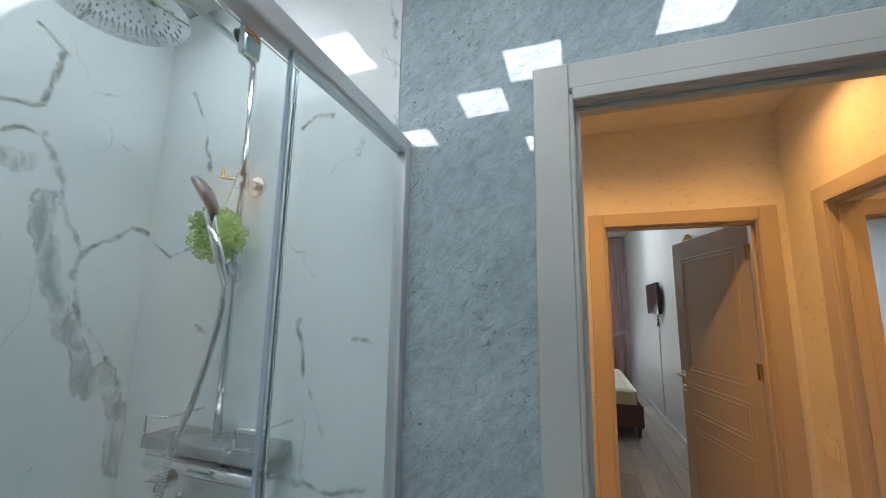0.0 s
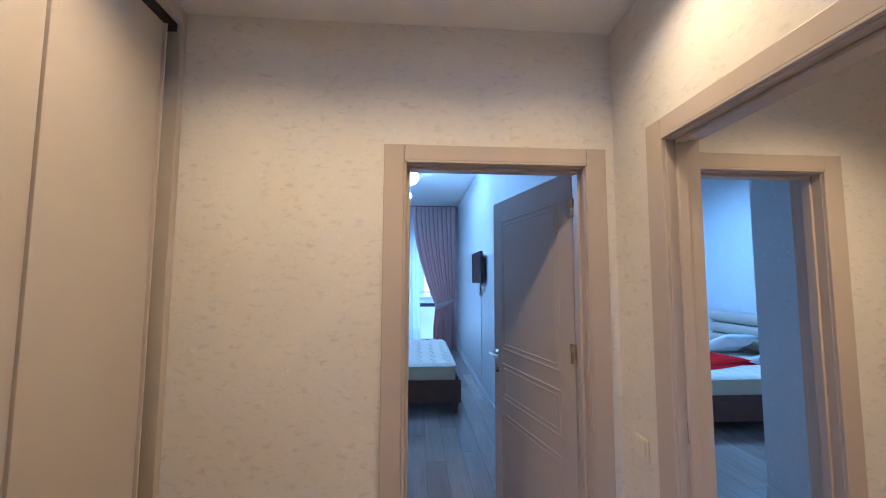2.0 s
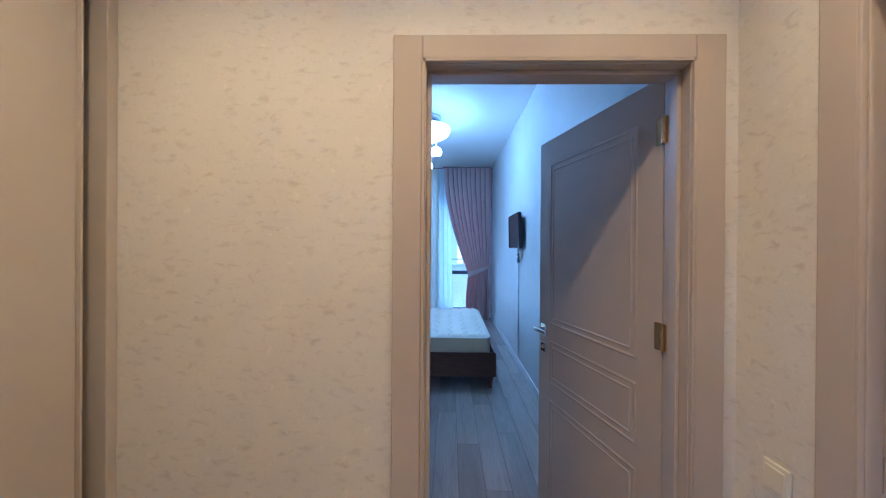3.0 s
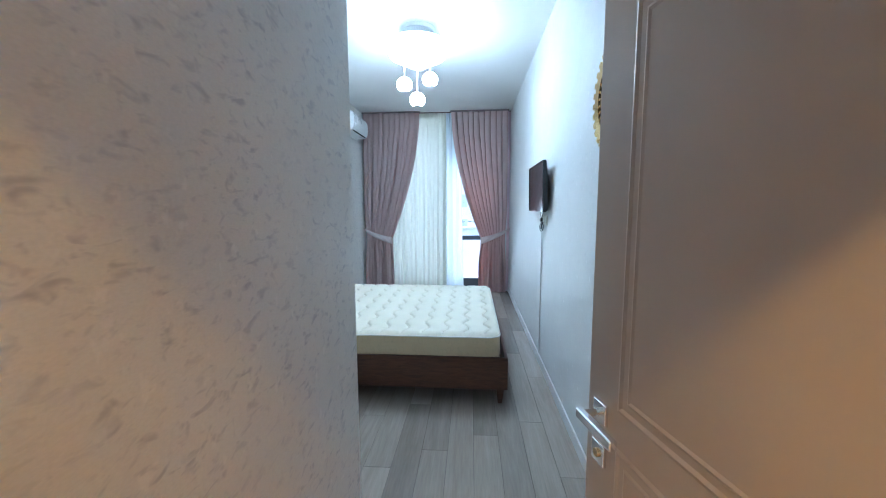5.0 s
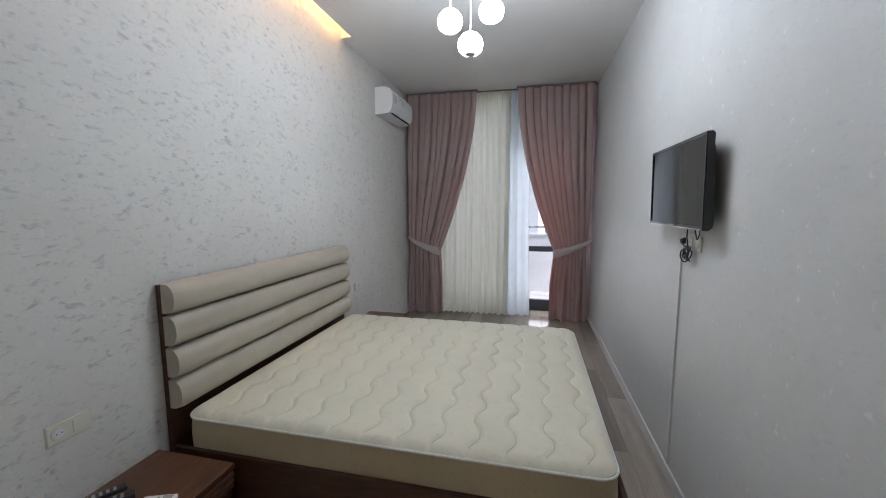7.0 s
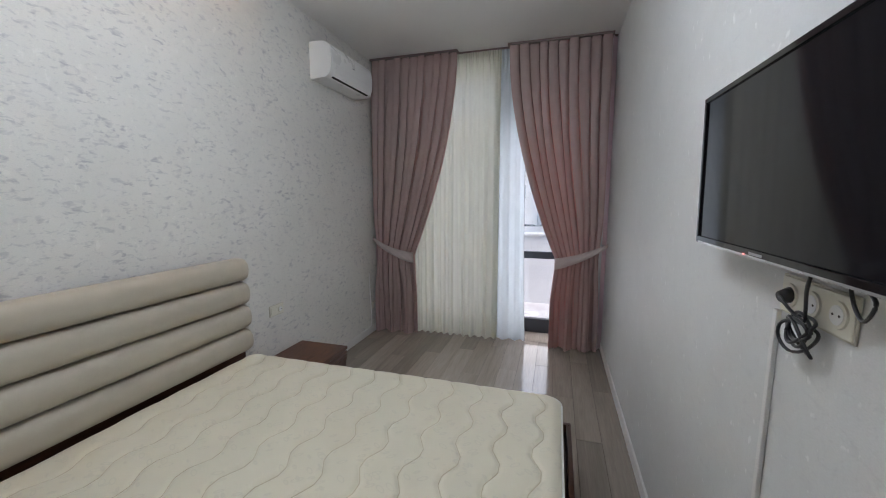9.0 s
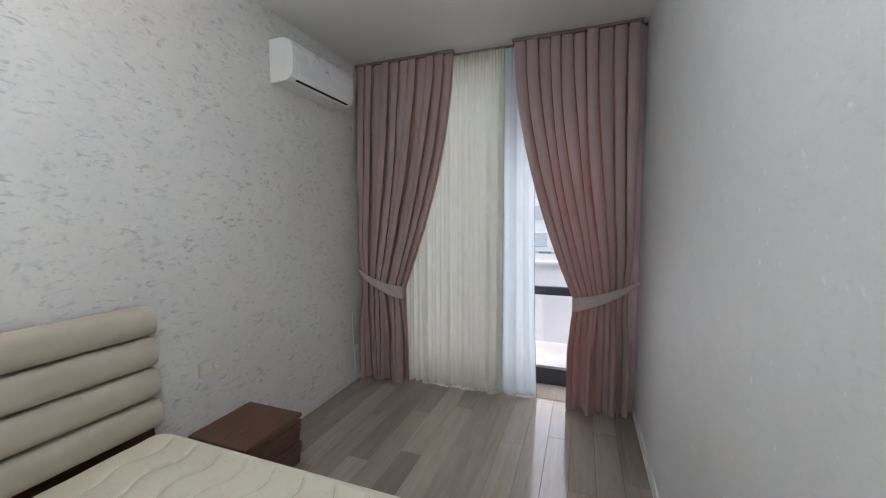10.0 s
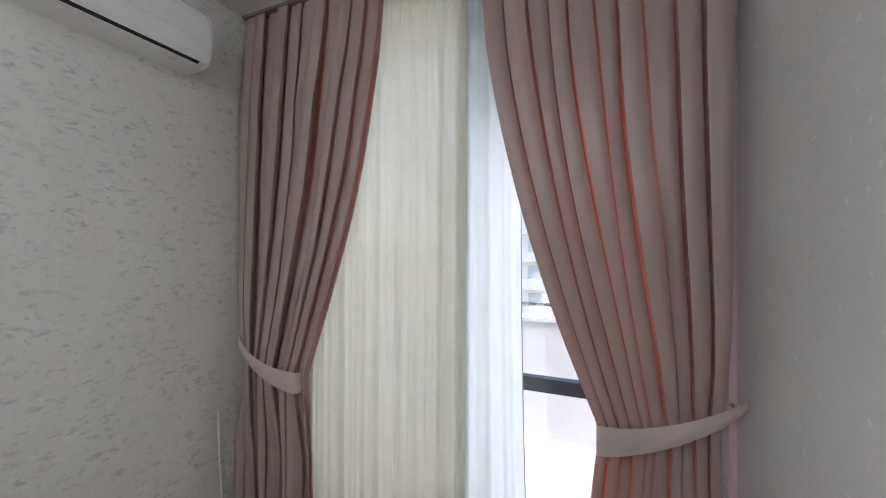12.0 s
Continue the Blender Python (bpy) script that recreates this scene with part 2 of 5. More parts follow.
def cloth(name, color, translucent, weave=420.0, clear=0.0, tint=None, satin=0.0):
    m = bpy.data.materials.new(name)
    m.use_nodes = True
    t = m.node_tree
    t.nodes.remove(t.nodes["Principled BSDF"])
    out = t.nodes["Material Output"]
    v = coords(t)
    c = ramp(t, noise_tex(t, v, 7, 5, 0.6), ((0.3, tuple(q * 0.93 for q in color)), (0.7, color)))
    d = add(t, "ShaderNodeBsdfDiffuse", Roughness=0.6)
    tr = add(t, "ShaderNodeBsdfTranslucent")
    t.links.new(c, d.inputs[0])
    tr.inputs[0].default_value = (*(tint or color), 1)
    bmp = add(t, "ShaderNodeBump", Strength=0.12, Distance=0.001)
    if weave:
        t.links.new(noise_tex(t, coords(t, (1, 1, 0.35)), weave, 2), bmp.inputs["Height"])
        t.links.new(bmp.outputs[0], d.inputs["Normal"])
    mx = add(t, "ShaderNodeMixShader", Fac=translucent)
    t.links.new(d.outputs[0], mx.inputs[1])
    t.links.new(tr.outputs[0], mx.inputs[2])
    last = mx
    if satin:
        gl = add(t, "ShaderNodeBsdfGlossy", Roughness=0.48)
        gl.inputs[0].default_value = (0.9, 0.86, 0.85, 1)
        t.links.new(bmp.outputs[0], gl.inputs["Normal"])
        ms = add(t, "ShaderNodeMixShader", Fac=satin)
        t.links.new(mx.outputs[0], ms.inputs[1])
        t.links.new(gl.outputs[0], ms.inputs[2])
        last = ms
    if clear:
        tp = t.nodes.new("ShaderNodeBsdfTransparent")
        m2 = add(t, "ShaderNodeMixShader", Fac=clear)
        t.links.new(mx.outputs[0], m2.inputs[1])
        t.links.new(tp.outputs[0], m2.inputs[2])
        last = m2
    t.links.new(last.outputs[0], out.inputs[0])
    return m


def glow(name, color, strength):
    m, t, b = nodes_of(name)
    b.inputs["Base Color"].default_value = (0.85, 0.85, 0.85, 1)
    b.inputs["Emission Color"].default_value = (*color, 1)
    b.inputs["Emission Strength"].default_value = strength
    b.inputs["Roughness"].default_value = 0.3
    return m


def glassy(name, color=(0.93, 0.98, 0.97), rough=0.0):
    m, t, b = nodes_of(name)
    b.inputs["Base Color"].default_value = (*color, 1)
    b.inputs["Transmission Weight"].default_value = 1.0
    b.inputs["Roughness"].default_value = rough
    b.inputs["IOR"].default_value = 1.45
    return m


M_PAPER = wallpaper("wallpaper_flecked", (0.745, 0.735, 0.70), (0.38, 0.38, 0.41), 0.9)
M_PAPER_PLAIN = wallpaper("wallpaper_pearl", (0.70, 0.705, 0.70), (0.47, 0.47, 0.48), 0.40, 0.8)
M_PAPER_HALL = wallpaper("wallpaper_hall", (0.74, 0.71, 0.66), (0.43, 0.38, 0.35), 0.55)
M_CEIL = plain("ceiling_paint", (0.76, 0.75, 0.73), 0.75, var=0.015, scale=1.5, relief=0.02)
M_MARBLE = marble("marble_porcelain", SIDE_THIN, SIDE_BROAD)
M_MARBLE_QUIET = marble("marble_porcelain_back", BACK_THIN, [])
M_SLATE = slate("slate_porcelain")
M_GROUT = plain("grout", (0.55, 0.56, 0.56), 0.9)
M_DOOR = plain("door_lacquer", (0.47, 0.41, 0.35), 0.42, var=0.03, scale=2.0, grain=260, relief=0.03)
M_DOOR_BATH = plain("casing_lacquer_grey", (0.49, 0.505, 0.475), 0.42, var=0.03, scale=2.0, relief=0.03)
# shadow of the wardrobe recess is put into this dark brown
M_CARCASS_SHADE = plain("shaded_carcass_board", (0.11, 0.08, 0.06), 0.6)
M_WARDROBE = plain("wardrobe_laminate", (0.50, 0.45, 0.38), 0.35, var=0.03, scale=1.4, relief=0.02)
M_PLANK = wood("laminate_plank", (0.315, 0.264, 0.218), (0.415, 0.357, 0.302), (3.2, 0.22, 3.2), 0.13, 0.26, 4.0)
M_SUBFLOOR = plain("joint_dark", (0.10, 0.085, 0.07), 0.8)
M_BASE = plain("baseboard_white", (0.70, 0.69, 0.68), 0.4, var=0.03)
M_WALNUT = wood("walnut_veneer", (0.048, 0.019, 0.010), (0.130, 0.054, 0.027), (1.2, 1.2, 7), 0.38, 0, 6.0)
M_WALNUT_TOP = wood("walnut_veneer_top", (0.078, 0.031, 0.017), (0.165, 0.070, 0.037), (7, 1.0, 7), 0.36, 0, 5.0)
M_LEATHER = plain("cream_leather", (0.47, 0.425, 0.345), 0.42, var=0.04, scale=9, grain=320, relief=0.10)
M_DARK = plain("dark_gap", (0.02, 0.018, 0.016), 0.8)
M_CHROME = plain("chrome", (0.82, 0.83, 0.84), 0.08, 1.0, var=0.02, relief=0.0)
M_BRUSHED = plain("brushed_aluminium", (0.55, 0.56, 0.57), 0.28, 1.0, var=0.05)
M_BRASS = plain("satin_brass", (0.62, 0.44, 0.20), 0.28, 1.0, var=0.06)
M_GOLD = plain("polished_gold_plate", (0.86, 0.62, 0.24), 0.07, 1.0, var=0.05, relief=0.0)
M_BLACK = plain("black_plastic", (0.018, 0.018, 0.02), 0.35, var=0.1)
M_BLACKGLOSS = plain("black_gloss", (0.010, 0.010, 0.012), 0.05, var=0.05, relief=0.0)
M_SCREEN = plain("screen_glass", (0.010, 0.010, 0.013), 0.06, var=0.05, relief=0.0)
M_WHITEPLASTIC = plain("white_plastic", (0.78, 0.79, 0.79), 0.30, var=0.02)
M_CREAMPLASTIC = plain("cream_plastic", (0.72, 0.70, 0.61), 0.35, var=0.02)
M_SOCKETFRAME = plain("socket_frame_ivory", (0.58, 0.55, 0.46), 0.4, var=0.02)
M_GREYPLASTIC = plain("grey_plastic", (0.35, 0.36, 0.37), 0.4)
M_CURTAIN = cloth("dusty_pink_drape", (0.47, 0.372, 0.352), 0.17, tint=(0.88, 0.11, 0.065), satin=0.09)
# pale pink cloth colour imitates daylight tinted by the drape on the wall
M_PINKLIGHT = cloth("pink_wall_light_cloth", (0.72, 0.58, 0.61), 0.45, tint=(0.86, 0.66, 0.72))
M_SHEER = cloth("cream_sheer", (0.78, 0.775, 0.68), 0.33, weave=0, clear=0.03, tint=(0.80, 0.79, 0.70))
M_SHEER_W = cloth("white_sheer", (0.76, 0.82, 0.86), 0.26, weave=0, clear=0.02, tint=(0.76, 0.83, 0.88))
M_TIE = cloth("tieback_satin", (0.62, 0.53, 0.51), 0.1)
M_BLANKET = cloth("red_blanket", (0.42, 0.018, 0.022), 0.03, 90)
M_PILLOW = cloth("white_cotton", (0.74, 0.75, 0.76), 0.05)
M_LOOFAH = cloth("green_mesh_sponge", (0.74, 0.92, 0.48), 0.5, 160, clear=0.55)
M_ANTHRACITE = plain("anthracite_pvc", (0.030, 0.034, 0.042), 0.4)
M_PANE = glassy("window_glass", (0.95, 0.97, 0.97))
M_SHOWERGLASS = glassy("shower_glass", (0.87, 0.95, 0.95))
M_GLASSEDGE = plain("glass_edge", (0.40, 0.50, 0.58), 0.15, relief=0.0)
M_SEAL = glassy("clear_grey_seal", (0.84, 0.90, 0.93), 0.15)
M_ALU = plain("satin_aluminium", (0.72, 0.73, 0.74), 0.42, 0.85, var=0.04)
# thread colour, which also supplies groove shade missing under the overhead lamp
M_STITCH = plain("stitching_thread", (0.57, 0.50, 0.36), 0.7, var=0.1)
M_SPRAY = plain("smoked_chrome", (0.30, 0.28, 0.27), 0.3, 0.8, var=0.1)
M_SHADE = glow("opal_glass_lit", (0.80, 0.93, 1.0), 5.2)
M_GLOBE = glow("opal_globe_lit", (0.86, 0.95, 1.0), 13.0)
M_PANEL = glow("led_panel", (0.92, 0.96, 1.0), 5.8)
M_SPOTLENS = glow("spot_lens", (1.0, 0.80, 0.55), 9.0)
M_COVE = glow("cove_led", (1.0, 0.55, 0.20), 6.0)
M_BALCONY = plain("balcony_tile", (0.48, 0.47, 0.48), 0.25, var=0.2, scale=1.5)
M_PARAPET = plain("white_render", (0.66, 0.66, 0.67), 0.85, var=0.05, relief=0.2)
M_STUCCO = plain("pale_stucco", (0.62, 0.55, 0.46), 0.9, var=0.1)
M_FACADE = plain("grey_facade", (0.74, 0.72, 0.71), 0.9, var=0.08, scale=0.4)
M_LEAF = plain("tree_leaf", (0.055, 0.085, 0.03), 0.8, var=0.4, scale=2.0)
M_BARK = plain("tree_bark", (0.12, 0.09, 0.07), 0.9)
M_PIPING = plain("satin_piping", (0.78, 0.77, 0.72), 0.4, var=0.03)
M_FARPANE = plain("far_window_glass", (0.46, 0.49, 0.53), 0.15, relief=0.0)
M_TRACK = plain("mauve_track", (0.20, 0.14, 0.13), 0.6)
M_ROOF = plain("terracotta_roof", (0.36, 0.15, 0.09), 0.85, var=0.2)


def mattress_cloth(name, base):
    """Cream knitted damask with an embossed leaf print."""
    m, t, b = nodes_of(name)
    v = coords(t)
    leaf = None
    for turn, shift in ((34, 0.0), (-38, 0.37)):
        mp = add(t, "ShaderNodeMapping", Rotation=(0, 0, radians(turn)), Location=(shift, shift, 0))
        t.links.new(v, mp.inputs[0])
        mq = add(t, "ShaderNodeMapping", Scale=(1.0, 2.3, 1.0))
        t.links.new(mp.outputs[0], mq.inputs[0])
        vo = add(t, "ShaderNodeTexVoronoi", Scale=11.0, Randomness=0.55)
        t.links.new(mq.outputs[0], vo.inputs["Vector"])
        ring = ramp(t, vo.outputs["Distance"], ((0.26, 1.0), (0.31, 0.0), (0.36, 1.0)))
        leaf = ring if leaf is None else mix(t, 1.0, leaf, ring, "MULTIPLY")
    c = ramp(t, noise_tex(t, v, 4, 4), ((0.3, tuple(c * 0.94 for c in base)), (0.7, base)))
    c = mix(t, 0.09, c, leaf, "MULTIPLY")
    t.links.new(c, b.inputs["Base Color"])
    t.links.new(ramp(t, leaf, ((0.0, 0.42), (1.0, 0.66))), b.inputs["Roughness"])
    b.inputs["Sheen Weight"].default_value = 0.2
    bump(t, b, leaf, 0.16, 0.0015)
    return m


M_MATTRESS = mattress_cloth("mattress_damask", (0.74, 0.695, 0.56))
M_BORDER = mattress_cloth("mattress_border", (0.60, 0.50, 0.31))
M_SCREEN.node_tree.nodes["Principled BSDF"].inputs["Specular IOR Level"].default_value = 0.22


# ---- building helpers ----
def mesh_of(name, bm, material, smooth=False):
    me = bpy.data.meshes.new(name)
    bmesh.ops.recalc_face_normals(bm, faces=bm.faces)
    bm.to_mesh(me)
    bm.free()
    me.materials.append(material)
    if smooth:
        me.polygons.foreach_set("use_smooth", [True] * len(me.polygons))
    return me


def part(name, bm, material, parent, label="", smooth=False):
    ob = new(name, mesh_of(name, bm, material, smooth))
    ob.parent = parent
    return tagged(ob, label)


def solid(name, bm, material, label, category, kind="", group="", smooth=False):
    """A top-level thing or piece of the setting made of one mesh."""
    return tagged(new(name, mesh_of(name, bm, material, smooth)), label, category, group, kind)


def thing(name, m, label, category, group="", kind=""):
    ob = new(name)
    ob.empty_display_size = 0.1
    ob.matrix_world = m
    return tagged(ob, label, category, group, kind)


def box(bm, x0, x1, y0, y1, z0, z1, bevel=0.0, segs=2):
    r = bmesh.ops.create_cube(bm, size=1.0, matrix=Matrix.Translation(((x0 + x1) / 2, (y0 + y1) / 2, (z0 + z1) / 2)) @ Matrix.Diagonal((abs(x1 - x0), abs(y1 - y0), abs(z1 - z0), 1)))
    if bevel:
        ed = list({e for v in r["verts"] for e in v.link_edges})
        bmesh.ops.bevel(bm, geom=ed, offset=bevel, segments=segs, affect="EDGES", profile=0.5)
    return bm


def boxed(*a, **k):
    return box(bmesh.new(), *a, **k)


def cyl(bm, p, q, r1, r2=None, n=16):
    p, q = Vector(p), Vector(q)
    d = q - p
    m = Matrix.Translation((p + q) / 2) @ d.to_track_quat("Z", "Y").to_matrix().to_4x4()
    bmesh.ops.create_cone(bm, cap_ends=True, segments=n, radius1=r1, radius2=r1 if r2 is None else r2, depth=d.length, matrix=m)
    return bm


def lathe(bm, profile, n=32, m=Matrix()):
    """Turn (r, z) pairs round the z axis."""
    rings = []
    for r, z in profile:
        rings.append([bm.verts.new(m @ Vector((r * math.cos(2 * math.pi * i / n), r * math.sin(2 * math.pi * i / n), z))) for i in range(n)])
    for a, b in zip(rings, rings[1:]):
        for i in range(n):
            bm.faces.new((a[i], a[(i + 1) % n], b[(i + 1) % n], b[i]))
    for ring in (rings[0], rings[-1]):
        bm.faces.new(ring)
    return bm


def tube(bm, points, r, n=8, close=False):
    """A round tube along points."""
    pts = [Vector(p) for p in points]
    rings = []
    up = Vector((0.31, 0.17, 0.93)).normalized()
    for i, p in enumerate(pts):
        d = (pts[min(i + 1, len(pts) - 1)] - pts[max(i - 1, 0)]).normalized()
        a = d.cross(up)
        if a.length < 0.05:
            a = d.cross(Vector((1, 0, 0)))
        a.normalize()
        c = d.cross(a)
        rings.append([bm.verts.new(p + r * (a * math.cos(2 * math.pi * k / n) + c * math.sin(2 * math.pi * k / n))) for k in range(n)])
    for a, b in zip(rings, rings[1:]):
        for k in range(n):
            bm.faces.new((a[k], a[(k + 1) % n], b[(k + 1) % n], b[k]))
    bm.faces.new(rings[0])
    bm.faces.new(rings[-1])
    return bm


def spline(ctrl, steps=10):
    """Catmull-Rom points through the control points."""
    c = [Vector(p) for p in ctrl]
    c = [2 * c[0] - c[1]] + c + [2 * c[-1] - c[-2]]
    out = []
    for i in range(1, len(c) - 2):
        for s in range(steps):
            u = s / steps
            a, b, d, e = c[i - 1:i + 3]
            out.append(0.5 * ((2 * b) + (d - a) * u + (2 * a - 5 * b + 4 * d - e) * u * u + (3 * b - a - 3 * d + e) * u ** 3))
    return out + [c[-2]]


def extrude(bm, outline, axis, lo, hi):
    """Extrude a 2D outline; axis 'y': (x, z) pairs along y; 'x': (y, z) along x; 'z': (x, y) along z."""
    def at(a, b, c):
        return {"y": (a, c, b), "x": (c, a, b), "z": (a, b, c)}[axis]
    va = [bm.verts.new(at(a, b, lo)) for a, b in outline]
    vb = [bm.verts.new(at(a, b, hi)) for a, b in outline]
    n = len(outline)
    for i in range(n):
        bm.faces.new((va[i], va[(i + 1) % n], vb[(i + 1) % n], vb[i]))
    bm.faces.new(va)
    bm.faces.new(vb)
    return bm


def grid(bm, nu, nv, fn):
    vs = [[bm.verts.new(fn(i / nu, j / nv)) for i in range(nu + 1)] for j in range(nv + 1)]
    for j in range(nv):
        for i in range(nu):
            bm.faces.new((vs[j][i], vs[j][i + 1], vs[j + 1][i + 1], vs[j + 1][i]))
    return bm


def wall_y(name, y0, y1, x0, x1, z1, openings, material, label):
    """A wall along x, cut by openings (xa, xb, za, zb)."""
    bm = bmesh.new()
    x = x0
    for xa, xb, za, zb in sorted(openings):
        if xa > x:
            box(bm, x, xa, y0, y1, 0, z1)
        if za > 0:
            box(bm, xa, xb, y0, y1, 0, za)
        if zb < z1:
            box(bm, xa, xb, y0, y1, zb, z1)
        x = xb
    if x < x1:
        box(bm, x, x1, y0, y1, 0, z1)
    return solid(name, bm, material, label, "wall", "structure")


def wall_x(name, x0, x1, y0, y1, z1, openings, material, label):
    bm = bmesh.new()
    y = y0
    for ya, yb, za, zb in sorted(openings):
        if ya > y:
            box(bm, x0, x1, y, ya, 0, z1)
        if za > 0:
            box(bm, x0, x1, ya, yb, 0, za)
        if zb < z1:
            box(bm, x0, x1, ya, yb, zb, z1)
        y = yb
    if y < y1:
        box(bm, x0, x1, y, y1, 0, z1)
    return solid(name, bm, material, label, "wall", "structure")


# ---- the large structure ----
H_BED, H_HALL, H_BATH = 3.205, 2.67, 2.64
DOOR_H = 2.045
wall_y("wall_bedrooms", 0.0, 0.13, -2.77, 3.8, 3.3, [(-0.985, -0.165, 0, 2.07), (0.13, 0.96, 0, 2.07)], M_PAPER_HALL, "beige flecked wallpapered wall with two doorways")
wall_x("wall_passage", -1.198, -1.098, 0.13, 1.387, 3.3, [], M_PAPER, "short pale flecked wallpapered passage wall")
wall_y("wall_bedroom_south", 1.287, 1.387, -2.64, -1.198, 3.3, [], M_PAPER, "pale flecked wallpapered wall")
wall_x("wall_bedroom_west", -2.77, -2.64, 1.287, 7.42, 3.3, [], M_PAPER, "pale wallpapered wall with grey flecks behind the bed")
wall_x("wall_bedroom_east", 0.0, 0.10, 0.13, 7.42, 3.3, [], M_PAPER_PLAIN, "pale pearl wallpapered wall carrying a television")
wall_y("wall_bedroom_north", 7.0, 7.42, -2.64, 0.0, 3.3, [(-2.15, -1.16, 0.0, 3.10), (-1.12, -0.28, 0.0, 2.80)], M_PAPER_PLAIN, "outer wall with a window and a balcony door")
wall_x("wall_hall_east", -0.048, 0.06, -1.50, 0.0, 3.0, [(-1.186, -0.325, 0, 2.07)], M_PAPER_HALL, "beige wallpapered hall wall with a doorway")
wall_y("wall_bath_hall", -1.572, -1.50, -2.9, 2.6, 3.0, [(-1.173, -0.335, 0, 2.07)], M_PAPER_HALL, "wall between bathroom and hall with a doorway")
wall_x("wall_hall_west", -2.62, -2.52, -1.50, 0.0, 3.0, [], M_PAPER_HALL, "plain wall behind the wardrobe")
wall_x("wall_bath_west", -2.75, -2.612, -4.2, -1.572, 3.0, [], M_GROUT, "bathroom wall behind marble tiles")
wall_y("wall_bath_south", -4.3, -4.2, -2.75, 0.6, 3.0, [], M_MARBLE, "marble-tiled bathroom wall")
wall_x("wall_bath_east", 0.5, 0.6, -4.2, -1.572, 3.0, [], M_SLATE, "grey tiled bathroom wall")
wall_x("wall_corridor_east", 2.5, 2.6, -1.50, 0.0, 3.0, [], M_PAPER_HALL, "plain corridor end wall")
wall_x("wall_second_passage", 1.62, 1.70, 0.13, 1.10, 3.3, [], M_PAPER_PLAIN, "grey wallpapered passage wall of the second bedroom")
wall_y("wall_second_south", 1.0, 1.10, 1.70, 3.7, 3.3, [], M_PAPER_PLAIN, "plain wall of the second bedroom")
wall_x("wall_second_east", 3.7, 3.8, 0.13, 4.9, 3.3, [], M_PAPER_PLAIN, "pale wall behind the second bed")
wall_y("wall_second_north", 4.8, 4.9, 0.10, 3.7, 3.3, [], M_PAPER_PLAIN, "pale wallpapered wall of the second bedroom")

bm = bmesh.new()
box(bm, -2.53, 0.0, 0.13, 7.0, H_BED, 3.30)
box(bm, -2.64, -2.53, 1.387, 2.5, H_BED, 3.30)
box(bm, -2.64, -2.53, 4.95, 7.0, H_BED, 3.30)
box(bm, -2.77, -2.40, 2.4, 5.05, 3.34, 3.40)
box(bm, -2.77, -2.64, 2.4, 5.05, 3.30, 3.34)
box(bm, -2.53, -2.40, 2.4, 5.05, 3.30, 3.34)
box(bm, -2.64, -2.53, 2.4, 2.5, 3.30, 3.34)
box(bm, -2.64, -2.53, 4.95, 5.05, 3.30, 3.34)
solid("ceiling_bedroom", bm, M_CEIL, "smooth white bedroom ceiling with a cove slot", "ceiling", "structure")
solid("ceiling_hall", boxed(-2.52, -0.05, -1.50, 0.0, H_HALL, H_HALL + 0.1), M_CEIL, "smooth white hall ceiling", "ceiling", "structure")
solid("ceiling_corridor", boxed(0.06, 2.5, -1.50, 0.0, H_HALL, H_HALL + 0.1), M_CEIL, "smooth white corridor ceiling", "ceiling", "structure")
solid("ceiling_bath", boxed(-2.612, 0.5, -4.2, -1.572, H_BATH, H_BATH + 0.1), M_CEIL, "white bathroom ceiling", "ceiling", "structure")
solid("ceiling_second", boxed(0.10, 3.7, 0.13, 4.8, 3.2, 3.3), M_CEIL, "white ceiling of the second bedroom", "ceiling", "structure")
solid("floor_hall", boxed(-2.62, 2.6, -1.50, 0.13, -0.1, 0.0), M_PLANK, "grey-brown laminate hall floor", "floor", "structure")
solid("floor_bath", boxed(-2.75, 0.6, -4.3, -1.50, -0.1, 0.0), M_SLATE, "grey tiled bathroom floor", "floor", "structure")

# baseboards, with a small rounded top
def baseboard(x0, x1, y0, y1, mat=None):
    solid("baseboard", boxed(x0, x1, y0, y1, 0.0, 0.085, 0.004), mat or M_BASE, "white painted baseboard along the wall", "baseboard", "structure")


baseboard(-0.014, 0.0, 0.15, 6.98)
baseboard(-2.64, -2.626, 1.387, 6.98)
baseboard(-2.62, -1.098, 1.387, 1.401)
baseboard(-1.098, -1.084, 0.15, 1.401)
baseboard(1.606, 1.62, 0.15, 1.10)
baseboard(-1.89, -1.075, -0.014, 0.0)

